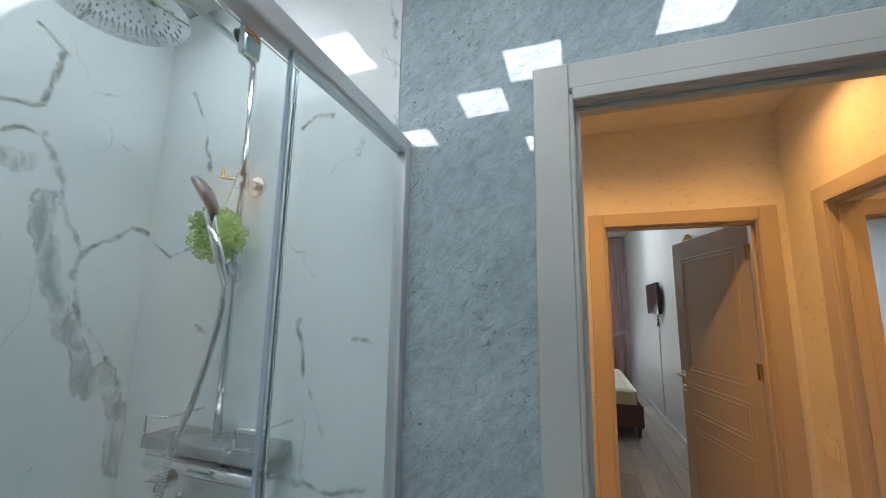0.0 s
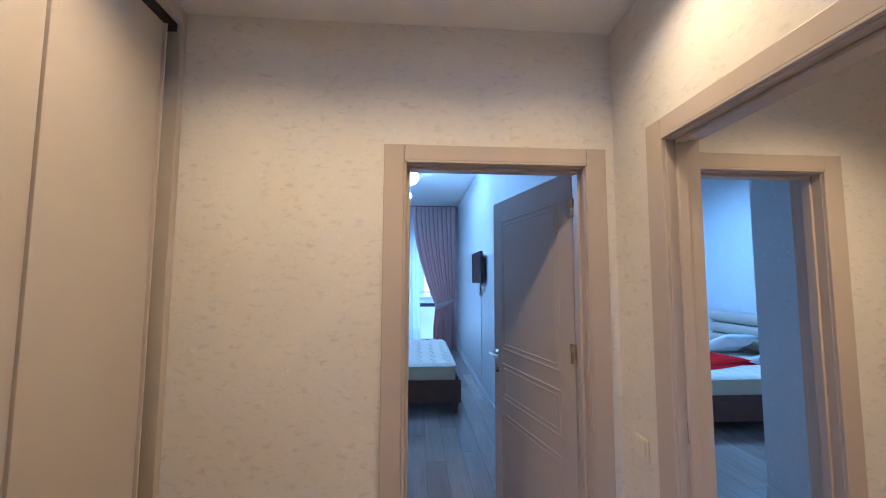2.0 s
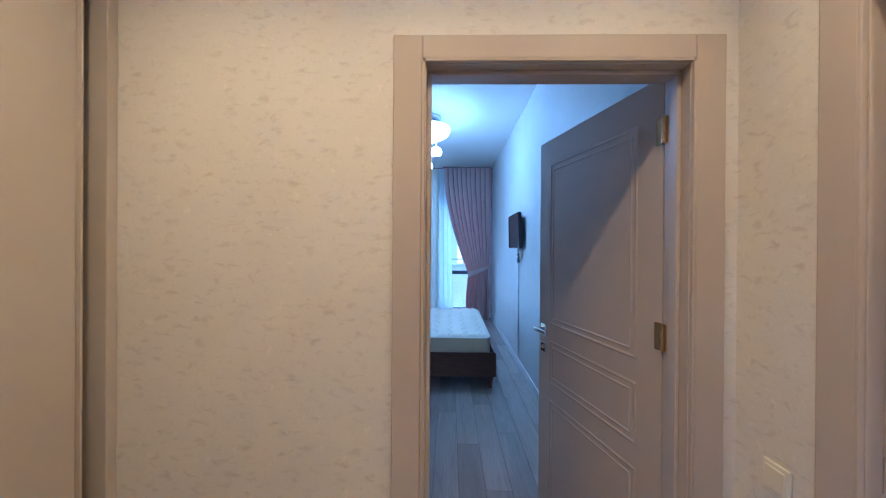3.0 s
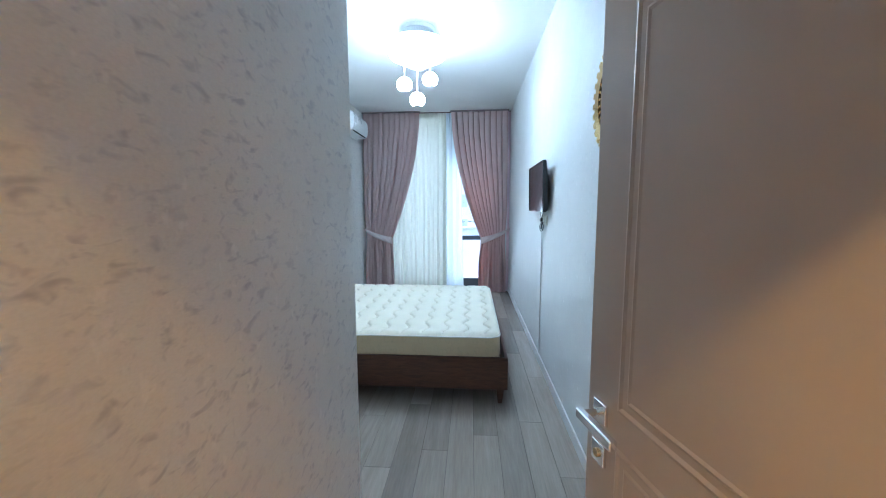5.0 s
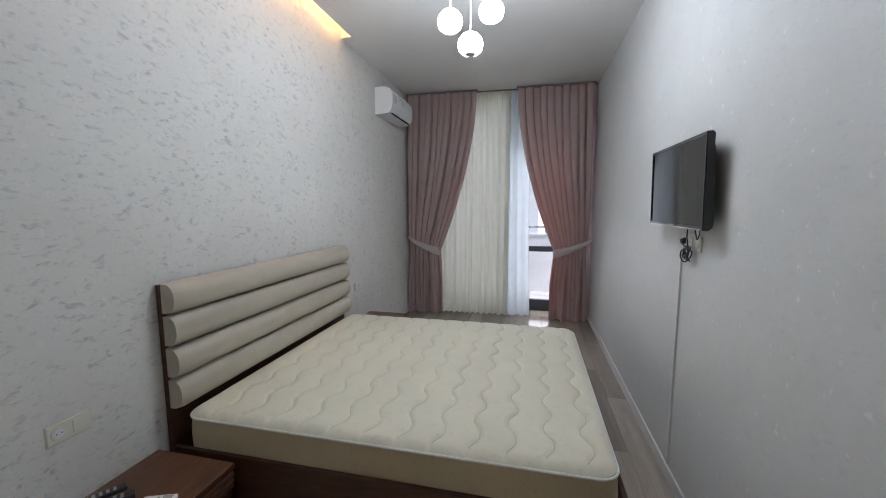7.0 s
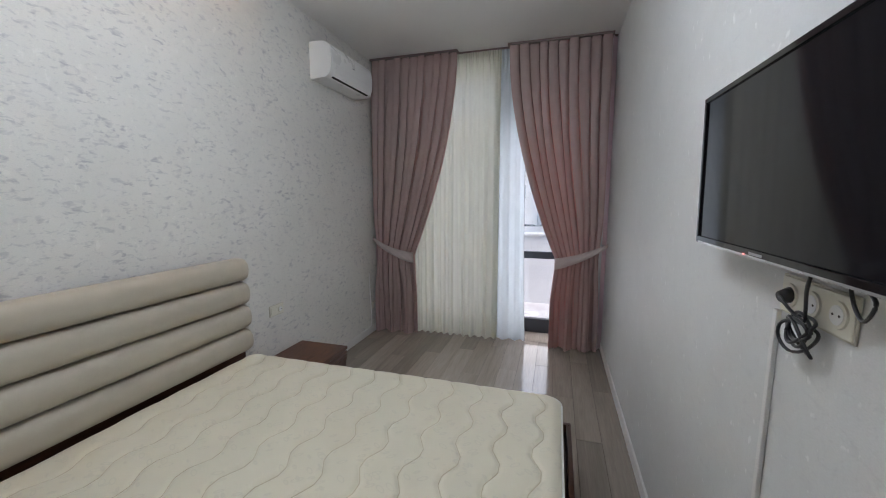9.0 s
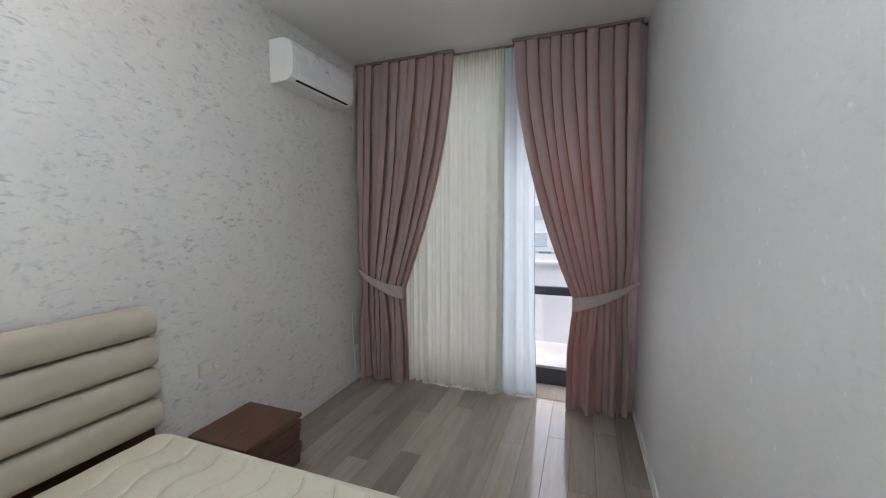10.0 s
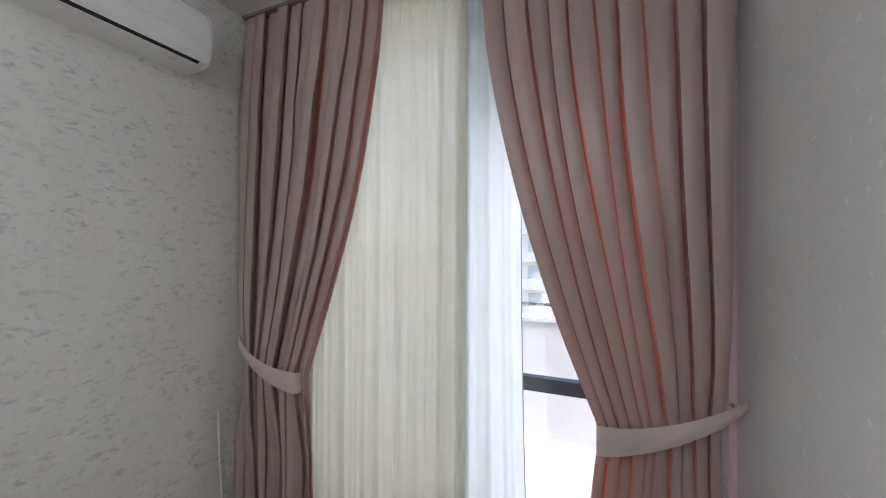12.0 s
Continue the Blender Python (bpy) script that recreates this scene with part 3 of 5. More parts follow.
# ---- bathroom tiles ----
def tile_wall(holder, axis, c, a0, a1, z1, ta, tz, mat, holes=(), za=0.0, name="tile"):
    """Lay tiles of ta x tz with 2 mm joints on a wall face; those that meet a hole are cut into strips."""
    a = a0
    while a < a1 - 1e-4:
        b = min(a + ta, a1)
        z = za
        while z < z1 - 1e-4:
            top = min(z + tz, z1)
            rects = [(a, b, z, top)]
            for ha, hb, hz in holes:
                out = []
                for ra, rb, rz, rt in rects:
                    if rb <= ha or ra >= hb or rz >= hz:
                        out.append((ra, rb, rz, rt))
                        continue
                    if ra < ha:
                        out.append((ra, ha, rz, rt))
                    if rb > hb:
                        out.append((hb, rb, rz, rt))
                    if rt > hz:
                        out.append((max(ra, ha), min(rb, hb), hz, rt))
                rects = out
            for ra, rb, rz, rt in rects:
                if rb - ra < 0.01 or rt - rz < 0.01:
                    continue
                bm = bmesh.new()
                j = 0.0005 if len(rects) == 1 else 0.0
                bv = 0.0006 if len(rects) == 1 else 0.0
                if axis == "y":
                    box(bm, ra + j, rb - j, c - 0.009, c, rz + j, rt - j, bv, 1)
                else:
                    box(bm, c, c + 0.009, ra + j, rb - j, rz + j, rt - j, bv, 1)
                part(name, bm, mat, holder)
            z = top
        a = b


bath_tiles = thing("tiling_bath_wall", Matrix(), "glossy blue-grey and white marble bathroom tiling", "wall tiles", kind="structure")
bath_hole = ((-1.173, -0.335, 2.07),)
tile_wall(bath_tiles, "y", -1.572, -1.628, 0.5, H_BATH, 1.75, 2.64, M_SLATE, bath_hole, 0.0)
tile_wall(bath_tiles, "y", -1.572, -2.612, -1.63, H_BATH, 0.982, 2.64, M_MARBLE_QUIET, (), 0.0)
bath_side = thing("tiling_bath_side", Matrix(), "glossy white marble tiles with grey veins", "wall tiles", kind="structure")
tile_wall(bath_side, "x", -2.612, -4.2, -1.582, H_BATH, 1.309, 2.64, M_MARBLE, (), 0.0)


# ---- doors ----
def doorway(name, m, w, d, mat, label, far_side=True, lift=0.0):
    """Lining, stops and casings of an opening w wide (x from 0), in a wall from y 0 to d."""
    top = thing(name, m, label, "door frame", kind="structure")
    h = DOOR_H
    part("jamb", boxed(-0.024, 0, -0.001, d + 0.001, 0, h + 0.024, 0.002), mat, top)
    part("jamb", boxed(w, w + 0.024, -0.001, d + 0.001, 0, h + 0.024, 0.002), mat, top)
    part("head_jamb", boxed(0, w, -0.001, d + 0.001, h, h + 0.024, 0.002), mat, top)
    s0, s1 = d * 0.30, d * 0.62
    part("door_stop", boxed(0, 0.013, s0, s1, 0, h - 0.013, 0.003), mat, top)
    part("door_stop", boxed(w - 0.013, w, s0, s1, 0, h - 0.013, 0.003), mat, top)
    part("door_stop", boxed(0, w, s0, s1, h - 0.013, h, 0.003), mat, top)
    sides = ((-0.012, 0.0),) + (((d, d + 0.016),) if far_side else ())
    for ya, yb in sides:
        yi = ya - 0.003 if ya < 0 else ya
        yj = yb if ya < 0 else yb + 0.003
        for xa, xb in ((-0.098, -0.012), (w + 0.012, w + 0.098)):
            part("casing", boxed(xa, xb, ya, yb, 0, h + lift + 0.082, 0.004), mat, top)
        part("head_casing", boxed(-0.0115, w + 0.0115, ya, yb, h + lift + 0.012, h + lift + 0.082, 0.004), mat, top)
        part("inner_bead", boxed(-0.012, -0.003, yi, yj, 0, h + 0.003, 0.002), mat, top)
        part("inner_bead", boxed(w + 0.003, w + 0.012, yi, yj, 0, h + 0.003, 0.002), mat, top)
        part("inner_bead", boxed(-0.003, w + 0.003, yi, yj, h + 0.003, h + lift + 0.012, 0.002), mat, top)
    return top


def strike(m, label="brushed steel lock strike plates on the door jamb"):
    s = thing("strike_plate", m, label, "door hardware")
    part("plate", boxed(-0.002, 0, -0.012, 0.012, -0.085, 0.085, 0.001), M_BRUSHED, s)
    part("bolt_hole", boxed(-0.0032, -0.002, -0.007, 0.007, -0.06, -0.02), M_DARK, s)
    part("latch_hole", boxed(-0.0032, -0.002, -0.007, 0.007, 0.02, 0.055), M_DARK, s)


doorway("door_frame_1", pose(-0.963, 0, 0), 0.775, 0.13, M_DOOR, "taupe lacquered bedroom door frame with flat casings")
doorway("door_frame_2", pose(0.155, 0, 0), 0.78, 0.13, M_DOOR, "taupe lacquered door frame of the second bedroom")
doorway("door_frame_3", pose(-0.048, -0.350, 0, 0, 0, -90), 0.812, 0.108, M_DOOR, "taupe lacquered door frame between hall and corridor")
doorway("door_frame_4", pose(-1.150, -1.581, 0), 0.793, 0.081, M_DOOR_BATH, "grey-taupe lacquered bathroom door frame", False, 0.020)
strike(pose(0.935, 0.05, 1.02))
strike(pose(-0.005, -0.350, 1.02, 0, 0, 90))


def ridge(bm, x0, x1, z0, z1, y, wdt=0.014, hgt=0.005):
    """A raised rounded moulding round a rectangle on the face y, standing out by hgt (signed)."""
    outer, mid, inner = [], [], []
    for rx0, rx1, rz0, rz1, yy, store in (
            (x0, x1, z0, z1, y, outer), (x0 + wdt / 2, x1 - wdt / 2, z0 + wdt / 2, z1 - wdt / 2, y + hgt, mid),
            (x0 + wdt, x1 - wdt, z0 + wdt, z1 - wdt, y, inner)):
        for a, c in ((rx0, rz0), (rx1, rz0), (rx1, rz1), (rx0, rz1)):
            store.append(bm.verts.new((a, yy, c)))
    for ra, rb in ((outer, mid), (mid, inner)):
        for i in range(4):
            bm.faces.new((ra[i], ra[(i + 1) % 4], rb[(i + 1) % 4], rb[i]))


def door_leaf(m, w, h):
    d = thing("bedroom_door", m, "open taupe lacquered door with moulded panels and steel handle", "door")
    leaf = part("leaf", boxed(0.0, w, -0.042, 0.0, 0.012, h, 0.003), M_DOOR, d)
    for y, s in ((0.0, 1), (-0.042, -1)):
        for z0, z1 in ((1.10, h - 0.13), (0.79, 1.02), (0.14, 0.71)):
            bm = bmesh.new()
            ridge(bm, 0.115, w - 0.115, z0, z1, y, 0.016, 0.0032 * s)
            ridge(bm, 0.145, w - 0.145, z0 + 0.03, z1 - 0.03, y, 0.012, 0.0026 * s)
            part("panel_moulding", bm, M_DOOR, leaf)
    for z in (0.28, 1.21, 1.89):
        hg = part("hinge", cyl(bmesh.new(), (-0.008, 0.006, z - 0.045), (-0.008, 0.006, z + 0.045), 0.007, n=12), M_BRASS, d)
        part("hinge_plate", boxed(-0.006, 0.030, -0.001, 0.003, z - 0.045, z + 0.045), M_BRASS, hg)
        part("hinge_plate", boxed(-0.036, -0.006, 0.001, 0.005, z - 0.045, z + 0.045), M_BRASS, hg)
    for s in (1, -1):
        y0 = 0.0 if s > 0 else -0.042
        rose = part("handle_plate", boxed(w - 0.085, w - 0.035, min(y0, y0 + 0.009 * s), max(y0, y0 + 0.009 * s), 1.045, 1.095, 0.002), M_CHROME, d)
        bm = bmesh.new()
        cyl(bm, (w - 0.06, y0, 1.07), (w - 0.06, y0 + 0.055 * s, 1.07), 0.009, n=14)
        box(bm, w - 0.185, w - 0.050, min(y0 + 0.045 * s, y0 + 0.062 * s), max(y0 + 0.045 * s, y0 + 0.062 * s), 1.059, 1.081, 0.003)
        part("lever", bm, M_CHROME, rose)
        esc = part("keyhole_plate", boxed(w - 0.085, w - 0.035, min(y0, y0 + 0.009 * s), max(y0, y0 + 0.009 * s), 0.945, 0.995, 0.002), M_CHROME, d)
        bm = bmesh.new()
        cyl(bm, (w - 0.06, y0 + 0.009 * s, 0.97), (w - 0.06, y0 + 0.014 * s, 0.97), 0.010, n=14)
        part("key_cylinder", bm, M_BRASS, esc)
    part("lock_plate", boxed(w, w + 0.002, -0.032, -0.010, 0.90, 1.09), M_BRASS, d)
    return d


door_leaf(pose(-0.189, 0.134, 0, 0, 0, 103.2), 0.878, 2.072)


# ---- hall ----
def wardrobe():
    wd = thing("sliding_wardrobe", pose(-1.90, 0, 0), "built-in beige sliding wardrobe with slim frame", "wardrobe")
    part("end_post", boxed(-0.12, 0.005, -0.036, -0.001, 0, H_HALL - 0.004, 0.003), M_WARDROBE, wd)
    part("top_frame", boxed(-0.10, 0.005, -1.35, -0.037, H_HALL - 0.07, H_HALL - 0.004, 0.003), M_WARDROBE, wd)
    part("end_post", boxed(-0.10, 0.005, -1.448, -1.351, 0, H_HALL - 0.004, 0.003), M_WARDROBE, wd)
    part("track", boxed(-0.10, -0.012, -1.35, -0.037, H_HALL - 0.105, H_HALL - 0.071), M_DARK, wd)
    # carcass side coloured as it looks in the recess's shadow
    part("inner_side", boxed(-0.118, -0.105, -0.12, -0.037, 0.0, H_HALL - 0.106), M_CARCASS_SHADE, wd, "inner side panel with its shade in the dark brown")
    d1 = part("sliding_door", boxed(-0.055, -0.030, -0.80, -0.092, 0.015, H_HALL - 0.10, 0.003), M_WARDROBE, wd)
    part("edge_profile", boxed(-0.058, -0.018, -0.0915, -0.084, 0.015, H_HALL - 0.10, 0.002), M_WARDROBE, d1)
    part("edge_profile", boxed(-0.058, -0.018, -0.545, -0.530, 0.015, H_HALL - 0.10, 0.002), M_WARDROBE, d1)
    d2 = part("sliding_door", boxed(-0.092, -0.066, -1.349, -0.78, 0.015, H_HALL - 0.10, 0.003), M_WARDROBE, wd)
    part("edge_profile", boxed(-0.095, -0.058, -0.80, -0.785, 0.015, H_HALL - 0.10, 0.002), M_WARDROBE, d2)
    for z in (0.45, 0.95, 1.55, 2.1):
        part("cover_cap", cyl(bmesh.new(), (-0.075, -0.036, z), (-0.075, -0.0375, z), 0.006, n=12), M_WHITEPLASTIC, wd)


wardrobe()


def downlight(x, y, z):
    dl = thing("downlight", pose(x, y, z), "small round recessed warm spotlight, lit", "spotlight", "ceiling spotlights")
    part("trim_ring", lathe(bmesh.new(), [(0.036, -0.001), (0.046, -0.001), (0.046, -0.005), (0.040, -0.007), (0.036, -0.004)], 28), M_WHITEPLASTIC, dl, smooth=True)
    part("lens", cyl(bmesh.new(), (0, 0, -0.004), (0, 0, -0.001), 0.036, n=28), M_SPOTLENS, dl)


# the last one is an invented body for the corridor's fill lamp
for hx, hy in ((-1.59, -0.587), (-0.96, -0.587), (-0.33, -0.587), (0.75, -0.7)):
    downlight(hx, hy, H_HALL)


def wall_switch(m, label):
    s = thing("light_switch", m, label, "switch")
    part("frame", boxed(-0.04, 0.04, -0.008, 0, -0.04, 0.04, 0.003), M_CREAMPLASTIC, s)
    part("rocker", boxed(-0.029, 0.029, -0.012, -0.008, -0.029, 0.029, 0.002), M_CREAMPLASTIC, s)


wall_switch(pose(-0.05, -0.15, 0.915, 0, 0, -90), "cream square light switch on the hall wall")


def socket(m, n, label, flip=False):
    s = thing("wall_socket", m, label, "socket", "wall sockets")
    w = 0.075 * n
    part("plate", boxed(-w / 2, w / 2, -0.008, 0, -0.04, 0.04, 0.003), M_CREAMPLASTIC, s)
    part("back_frame", boxed(-w / 2 - 0.004, w / 2 + 0.004, -0.0045, 0, -0.044, 0.044, 0.002), M_SOCKETFRAME, s)
    for i in range(n):
        x = -w / 2 + 0.0375 + 0.075 * i
        if n == 2 and i == (1 if flip else 0):
            part("blank_cover", boxed(x - 0.027, x + 0.027, -0.011, -0.008, -0.027, 0.027, 0.002), M_CREAMPLASTIC, s)
            continue
        rim = part("outlet", lathe(bmesh.new(), [(0.019, 0.0005), (0.019, 0.004), (0.026, 0.004), (0.027, 0.0)], 24, pose(x, -0.0079, 0, 90)), M_CREAMPLASTIC, s)
        part("outlet_face", cyl(bmesh.new(), (x, -0.0079, 0), (x, -0.0125, 0), 0.0185, n=24), M_WHITEPLASTIC, rim)
        for dx in (-0.009, 0.009):
            part("pin_hole", cyl(bmesh.new(), (x + dx, -0.012, 0), (x + dx, -0.0131, 0), 0.0026, n=8), M_DARK, rim)
    return s


# ---- bathroom things ----
def ceiling_panel(x, y):
    p = thing("led_panel", pose(x, y, H_BATH), "square white LED ceiling panel, lit", "ceiling lamp", "bathroom ceiling panels")
    bm = bmesh.new()
    for a0, a1, b0, b1 in ((-0.13, 0.13, -0.13, -0.12), (-0.13, 0.13, 0.12, 0.13), (-0.13, -0.12, -0.12, 0.12), (0.12, 0.13, -0.12, 0.12)):
        box(bm, a0, a1, b0, b1, -0.008, -0.0005)
    part("frame", bm, M_WHITEPLASTIC, p)
    part("diffuser", boxed(-0.12, 0.12, -0.12, 0.12, -0.005, -0.0005), M_PANEL, p)


for px, py in ((-2.11, -1.95), (-2.11, -2.82), (-1.59, -2.52), (-1.3, -2.25), (-0.70, -2.1), (-1.3, -3.1)):
    ceiling_panel(px, py)


def shower_screen():
    s = thing("shower_enclosure", pose(-1.605, -1.582, 0), "framed sliding glass shower enclosure with chrome rail", "shower screen")
    part("wall_profile", boxed(-0.018, 0.018, -0.032, 0, 0.05, 2.0, 0.003), M_ALU, s)
    part("top_rail", boxed(-0.020, 0.020, -2.1, -0.033, 1.955, 2.0, 0.006), M_ALU, s)
    part("bottom_rail", boxed(-0.020, 0.020, -2.1, -0.033, 0.05, 0.085, 0.004), M_BRUSHED, s)
    fixed = part("fixed_glass", boxed(0.004, 0.010, -0.466, -0.03, 0.08, 1.96), M_SHOWERGLASS, s)
    part("glass_edge", boxed(0.003, 0.011, -0.471, -0.466, 0.08, 1.96), M_GLASSEDGE, fixed)
    door = part("sliding_glass", boxed(-0.010, -0.004, -1.25, -0.444, 0.08, 1.94), M_SHOWERGLASS, s)
    part("glass_edge", boxed(-0.011, -0.003, -0.444, -0.440, 0.08, 1.94), M_SEAL, door)
    for y in (-0.53, -1.15):
        r = part("roller_bracket", boxed(-0.026, -0.012, y - 0.016, y + 0.016, 1.905, 1.962, 0.004), M_CHROME, door)
        part("roller", cyl(bmesh.new(), (-0.038, y, 1.945), (-0.026, y, 1.945), 0.014, n=20), M_BLACK, r)
    part("tray", boxed(-1.0, 0.03, -2.1, -0.002, 0.0, 0.05, 0.01), M_WHITEPLASTIC, s)
    for ob in (fixed, door):
        ob.visible_shadow = False


shower_screen()


def shower_set():
    s = thing("shower_column", pose(-2.125, -1.581, 0), "chrome shower column with rain head and hand shower", "shower")
    yr = -0.065
    path = [(0, yr, 1.10), (0, yr, 1.5), (0, yr, 2.0), (0, yr, 2.28)]
    path += [(0, yr - 0.06 * (1 - math.cos(a)), 2.28 + 0.06 * math.sin(a)) for a in (0.3, 0.6, 0.9, 1.2, 1.5)]
    path += [(-0.015, yr - 0.2, 2.352), (-0.036, yr - 0.31, 2.355), (-0.042, yr - 0.345, 2.34), (-0.044, yr - 0.355, 2.275)]
    part("riser_pipe", tube(bmesh.new(), path, 0.011, 14), M_CHROME, s, smooth=True)
    head = part("rain_head", lathe(bmesh.new(), [(0.02, 0.045), (0.03, 0.012), (0.12, 0.008), (0.142, 0.0), (0.140, -0.006), (0.02, -0.007)], 48, pose(-0.044, yr - 0.355, 2.237)), M_CHROME, s, smooth=True)
    bm = bmesh.new()
    for ring, n in ((0.02, 6), (0.045, 12), (0.07, 18), (0.096, 24), (0.120, 30)):
        for i in range(n):
            a = 2 * math.pi * i / n
            x, y = -0.044 + ring * math.cos(a), yr - 0.355 + ring * math.sin(a)
            cyl(bm, (x, y, 2.2305), (x, y, 2.2275), 0.0028, 0.002, 6)
    tagged(part("spray_nozzles", bm, M_GREYPLASTIC, head), kind="stuff")
    mount = part("wall_mount", cyl(bmesh.new(), (0.0, 0, 1.915), (0.0, -0.012, 1.915), 0.03, n=28), M_CHROME, s)
    bm = cyl(bmesh.new(), (0, -0.01, 1.915), (0, -0.082, 1.915), 0.014, n=18)
    cyl(bm, (0, yr, 1.89), (0, yr, 1.94), 0.018, n=18)
    part("bracket_arm", bm, M_CHROME, mount)
    part("hook", tube(bmesh.new(), [(-0.01, -0.07, 1.92), (-0.035, -0.085, 1.92), (-0.06, -0.085, 1.925), (-0.062, -0.085, 1.955)], 0.005, 8), M_BRASS, mount)
    bm = cyl(bmesh.new(), (0, yr, 1.60), (0, yr, 1.66), 0.019, n=18)
    cyl(bm, (0.005, yr - 0.015, 1.63), (0.043, yr - 0.065, 1.63), 0.015, 0.02, 18)
    part("slide_holder", bm, M_CHROME, s)
    p0, p1 = Vector((0.048, yr - 0.065, 1.59)), Vector((0.012, yr - 0.11, 1.79))
    hand = part("hand_shower", cyl(bmesh.new(), p0, p1, 0.011, 0.017, 16), M_CHROME, s, "chrome hand shower", True)
    face = Vector((-0.55, -0.60, -0.50)).normalized()
    turn = (-face).to_track_quat("Z", "Y").to_matrix().to_4x4()
    bm = lathe(bmesh.new(), [(0.012, 0.030), (0.042, 0.024), (0.060, 0.010), (0.063, 0.0), (0.056, -0.004), (0.01, -0.005)], 32, Matrix.Translation(p1 + Vector((-0.022, -0.006, 0.040))) @ turn)
    part("spray_head", bm, M_SPRAY, hand, smooth=True)
    bm = bmesh.new()
    hose = spline([(0.048, yr - 0.065, 1.60), (0.040, yr - 0.07, 1.48), (0.0, yr - 0.08, 1.30), (-0.045, yr - 0.10, 1.14), (-0.075, yr - 0.10, 0.92), (-0.08, yr - 0.10, 0.74), (-0.045, yr - 0.09, 0.72), (-0.04, yr - 0.06, 1.05)], 26)
    tube(bm, hose, 0.008, 10)
    part("hose", bm, M_BRUSHED, s, smooth=True)
    bm = bmesh.new()
    for i in range(0, len(hose) - 1):
        d = (hose[i + 1] - hose[i])
        if d.length > 1e-4:
            cyl(bm, hose[i], hose[i] + d * 0.45, 0.0092, n=10)
    tagged(part("hose_rings", bm, M_CHROME, s), kind="stuff")
    shelf = part("mixer_shelf", boxed(-0.215, 0.205, -0.125, -0.004, 1.135, 1.17, 0.006), M_BRUSHED, s)
    for x in (-0.215, 0.115):
        rail = [(x + 0.005, -0.12, 1.17), (x + 0.005, -0.12, 1.22), (x + 0.02, -0.122, 1.225), (x + 0.085, -0.122, 1.225), (x + 0.09, -0.10, 1.225), (x + 0.09, -0.01, 1.225)]
        part("guard_rail", tube(bmesh.new(), rail, 0.004, 8), M_CHROME, shelf, smooth=True)
    knob = part("mixer_knob", cyl(bmesh.new(), (-0.075, -0.125, 1.08), (-0.075, -0.175, 1.08), 0.022, n=24), M_CHROME, s)
    part("lever", boxed(-0.10, -0.05, -0.19, -0.175, 1.07, 1.09, 0.004), M_CHROME, knob)
    part("mixer_body", cyl(bmesh.new(), (-0.24, -0.07, 1.085), (0.20, -0.07, 1.085), 0.024, n=24), M_CHROME, s, smooth=False)


shower_set()


def loofah():
    """A puff of crumpled mesh ribbons."""
    rnd = random.Random(4)
    bm = bmesh.new()
    for k in range(760):
        a = Vector((rnd.gauss(0, 1), rnd.gauss(0, 1), rnd.gauss(0, 1))).normalized()
        b = a.cross(Vector((rnd.gauss(0, 1), rnd.gauss(0, 1), rnd.gauss(0, 1)))).normalized()
        c = a.cross(b)
        r = rnd.uniform(0.012, 0.024)
        ctr = a * (rnd.uniform(0.015, 0.072))
        prev = None
        for i in range(9):
            t = i / 8 * math.pi * 1.5
            p = ctr + (b * math.cos(t) + a * math.sin(t)) * r * 0.8
            wv = c * (0.005 + 0.003 * math.sin(3 * t + k))
            cur = (bm.verts.new(p - wv), bm.verts.new(p + wv + a * 0.006 * math.cos(4 * t)))
            if prev:
                bm.faces.new((prev[0], prev[1], cur[1], cur[0]))
            prev = cur
    ob = solid("bath_sponge", bm, M_LOOFAH, "bright green mesh bath puff hanging on the column", "sponge")
    ob.location = (-2.15, -1.69, 1.74)
    part("hanging_cord", tube(bmesh.new(), [(0.0, 0.0, 0.06), (0.02, 0.01, 0.12), (0.04, 0.012, 0.19)], 0.002, 6), M_LOOFAH, ob)


loofah()


# ---- bedroom things ----
def padded_roll(z0, z1, half, depth, x0):
    """A half-round upholstered roll with flat, lightly rounded ends."""
    bm = bmesh.new()
    zc, hz = (z0 + z1) / 2, (z1 - z0) / 2
    nu, nv = 22, 60

    def prof(u, s, y):
        a = -math.pi / 2 + u * math.pi
        wob = 1 + 0.010 * math.sin(17 * y + z0 * 9) + 0.008 * math.sin(43 * y)
        return (x0 + depth * s * wob * abs(math.cos(a)) ** 0.62, y, zc + hz * s * math.copysign(abs(math.sin(a)) ** 0.9, math.sin(a)))

    def fn(u, v):
        y = (v * 2 - 1) * half
        e = max(0.0, (abs(y) - (half - 0.02)) / 0.02)
        return prof(u, 1 - 0.07 * e * e, y)
    grid(bm, nu, nv, fn)
    for end in (-half, half):
        bm.faces.new([bm.verts.new(prof(k / nu, 0.93, end)) for k in range(nu + 1)])
    return bm


def stitch_shift(y):
    """Sideways swing of a stitched line."""
    w = (y / 0.26) % 1.0
    return 0.021 * min(1, max(-1, (1 - abs(4 * w - 2)) * 1.7))


def quilt_height(x, y):
    """Swell of the quilting between stitched lines along the bed's width."""
    p = 0.165
    d = ((x + stitch_shift(y)) / p) % 1.0
    g = min(d, 1 - d) * p
    return -0.009 * math.exp(-(g / 0.011) ** 2) + 0.004 * math.sin(math.pi * d) + 0.0025 * math.sin(y * 9.0 + x * 5)


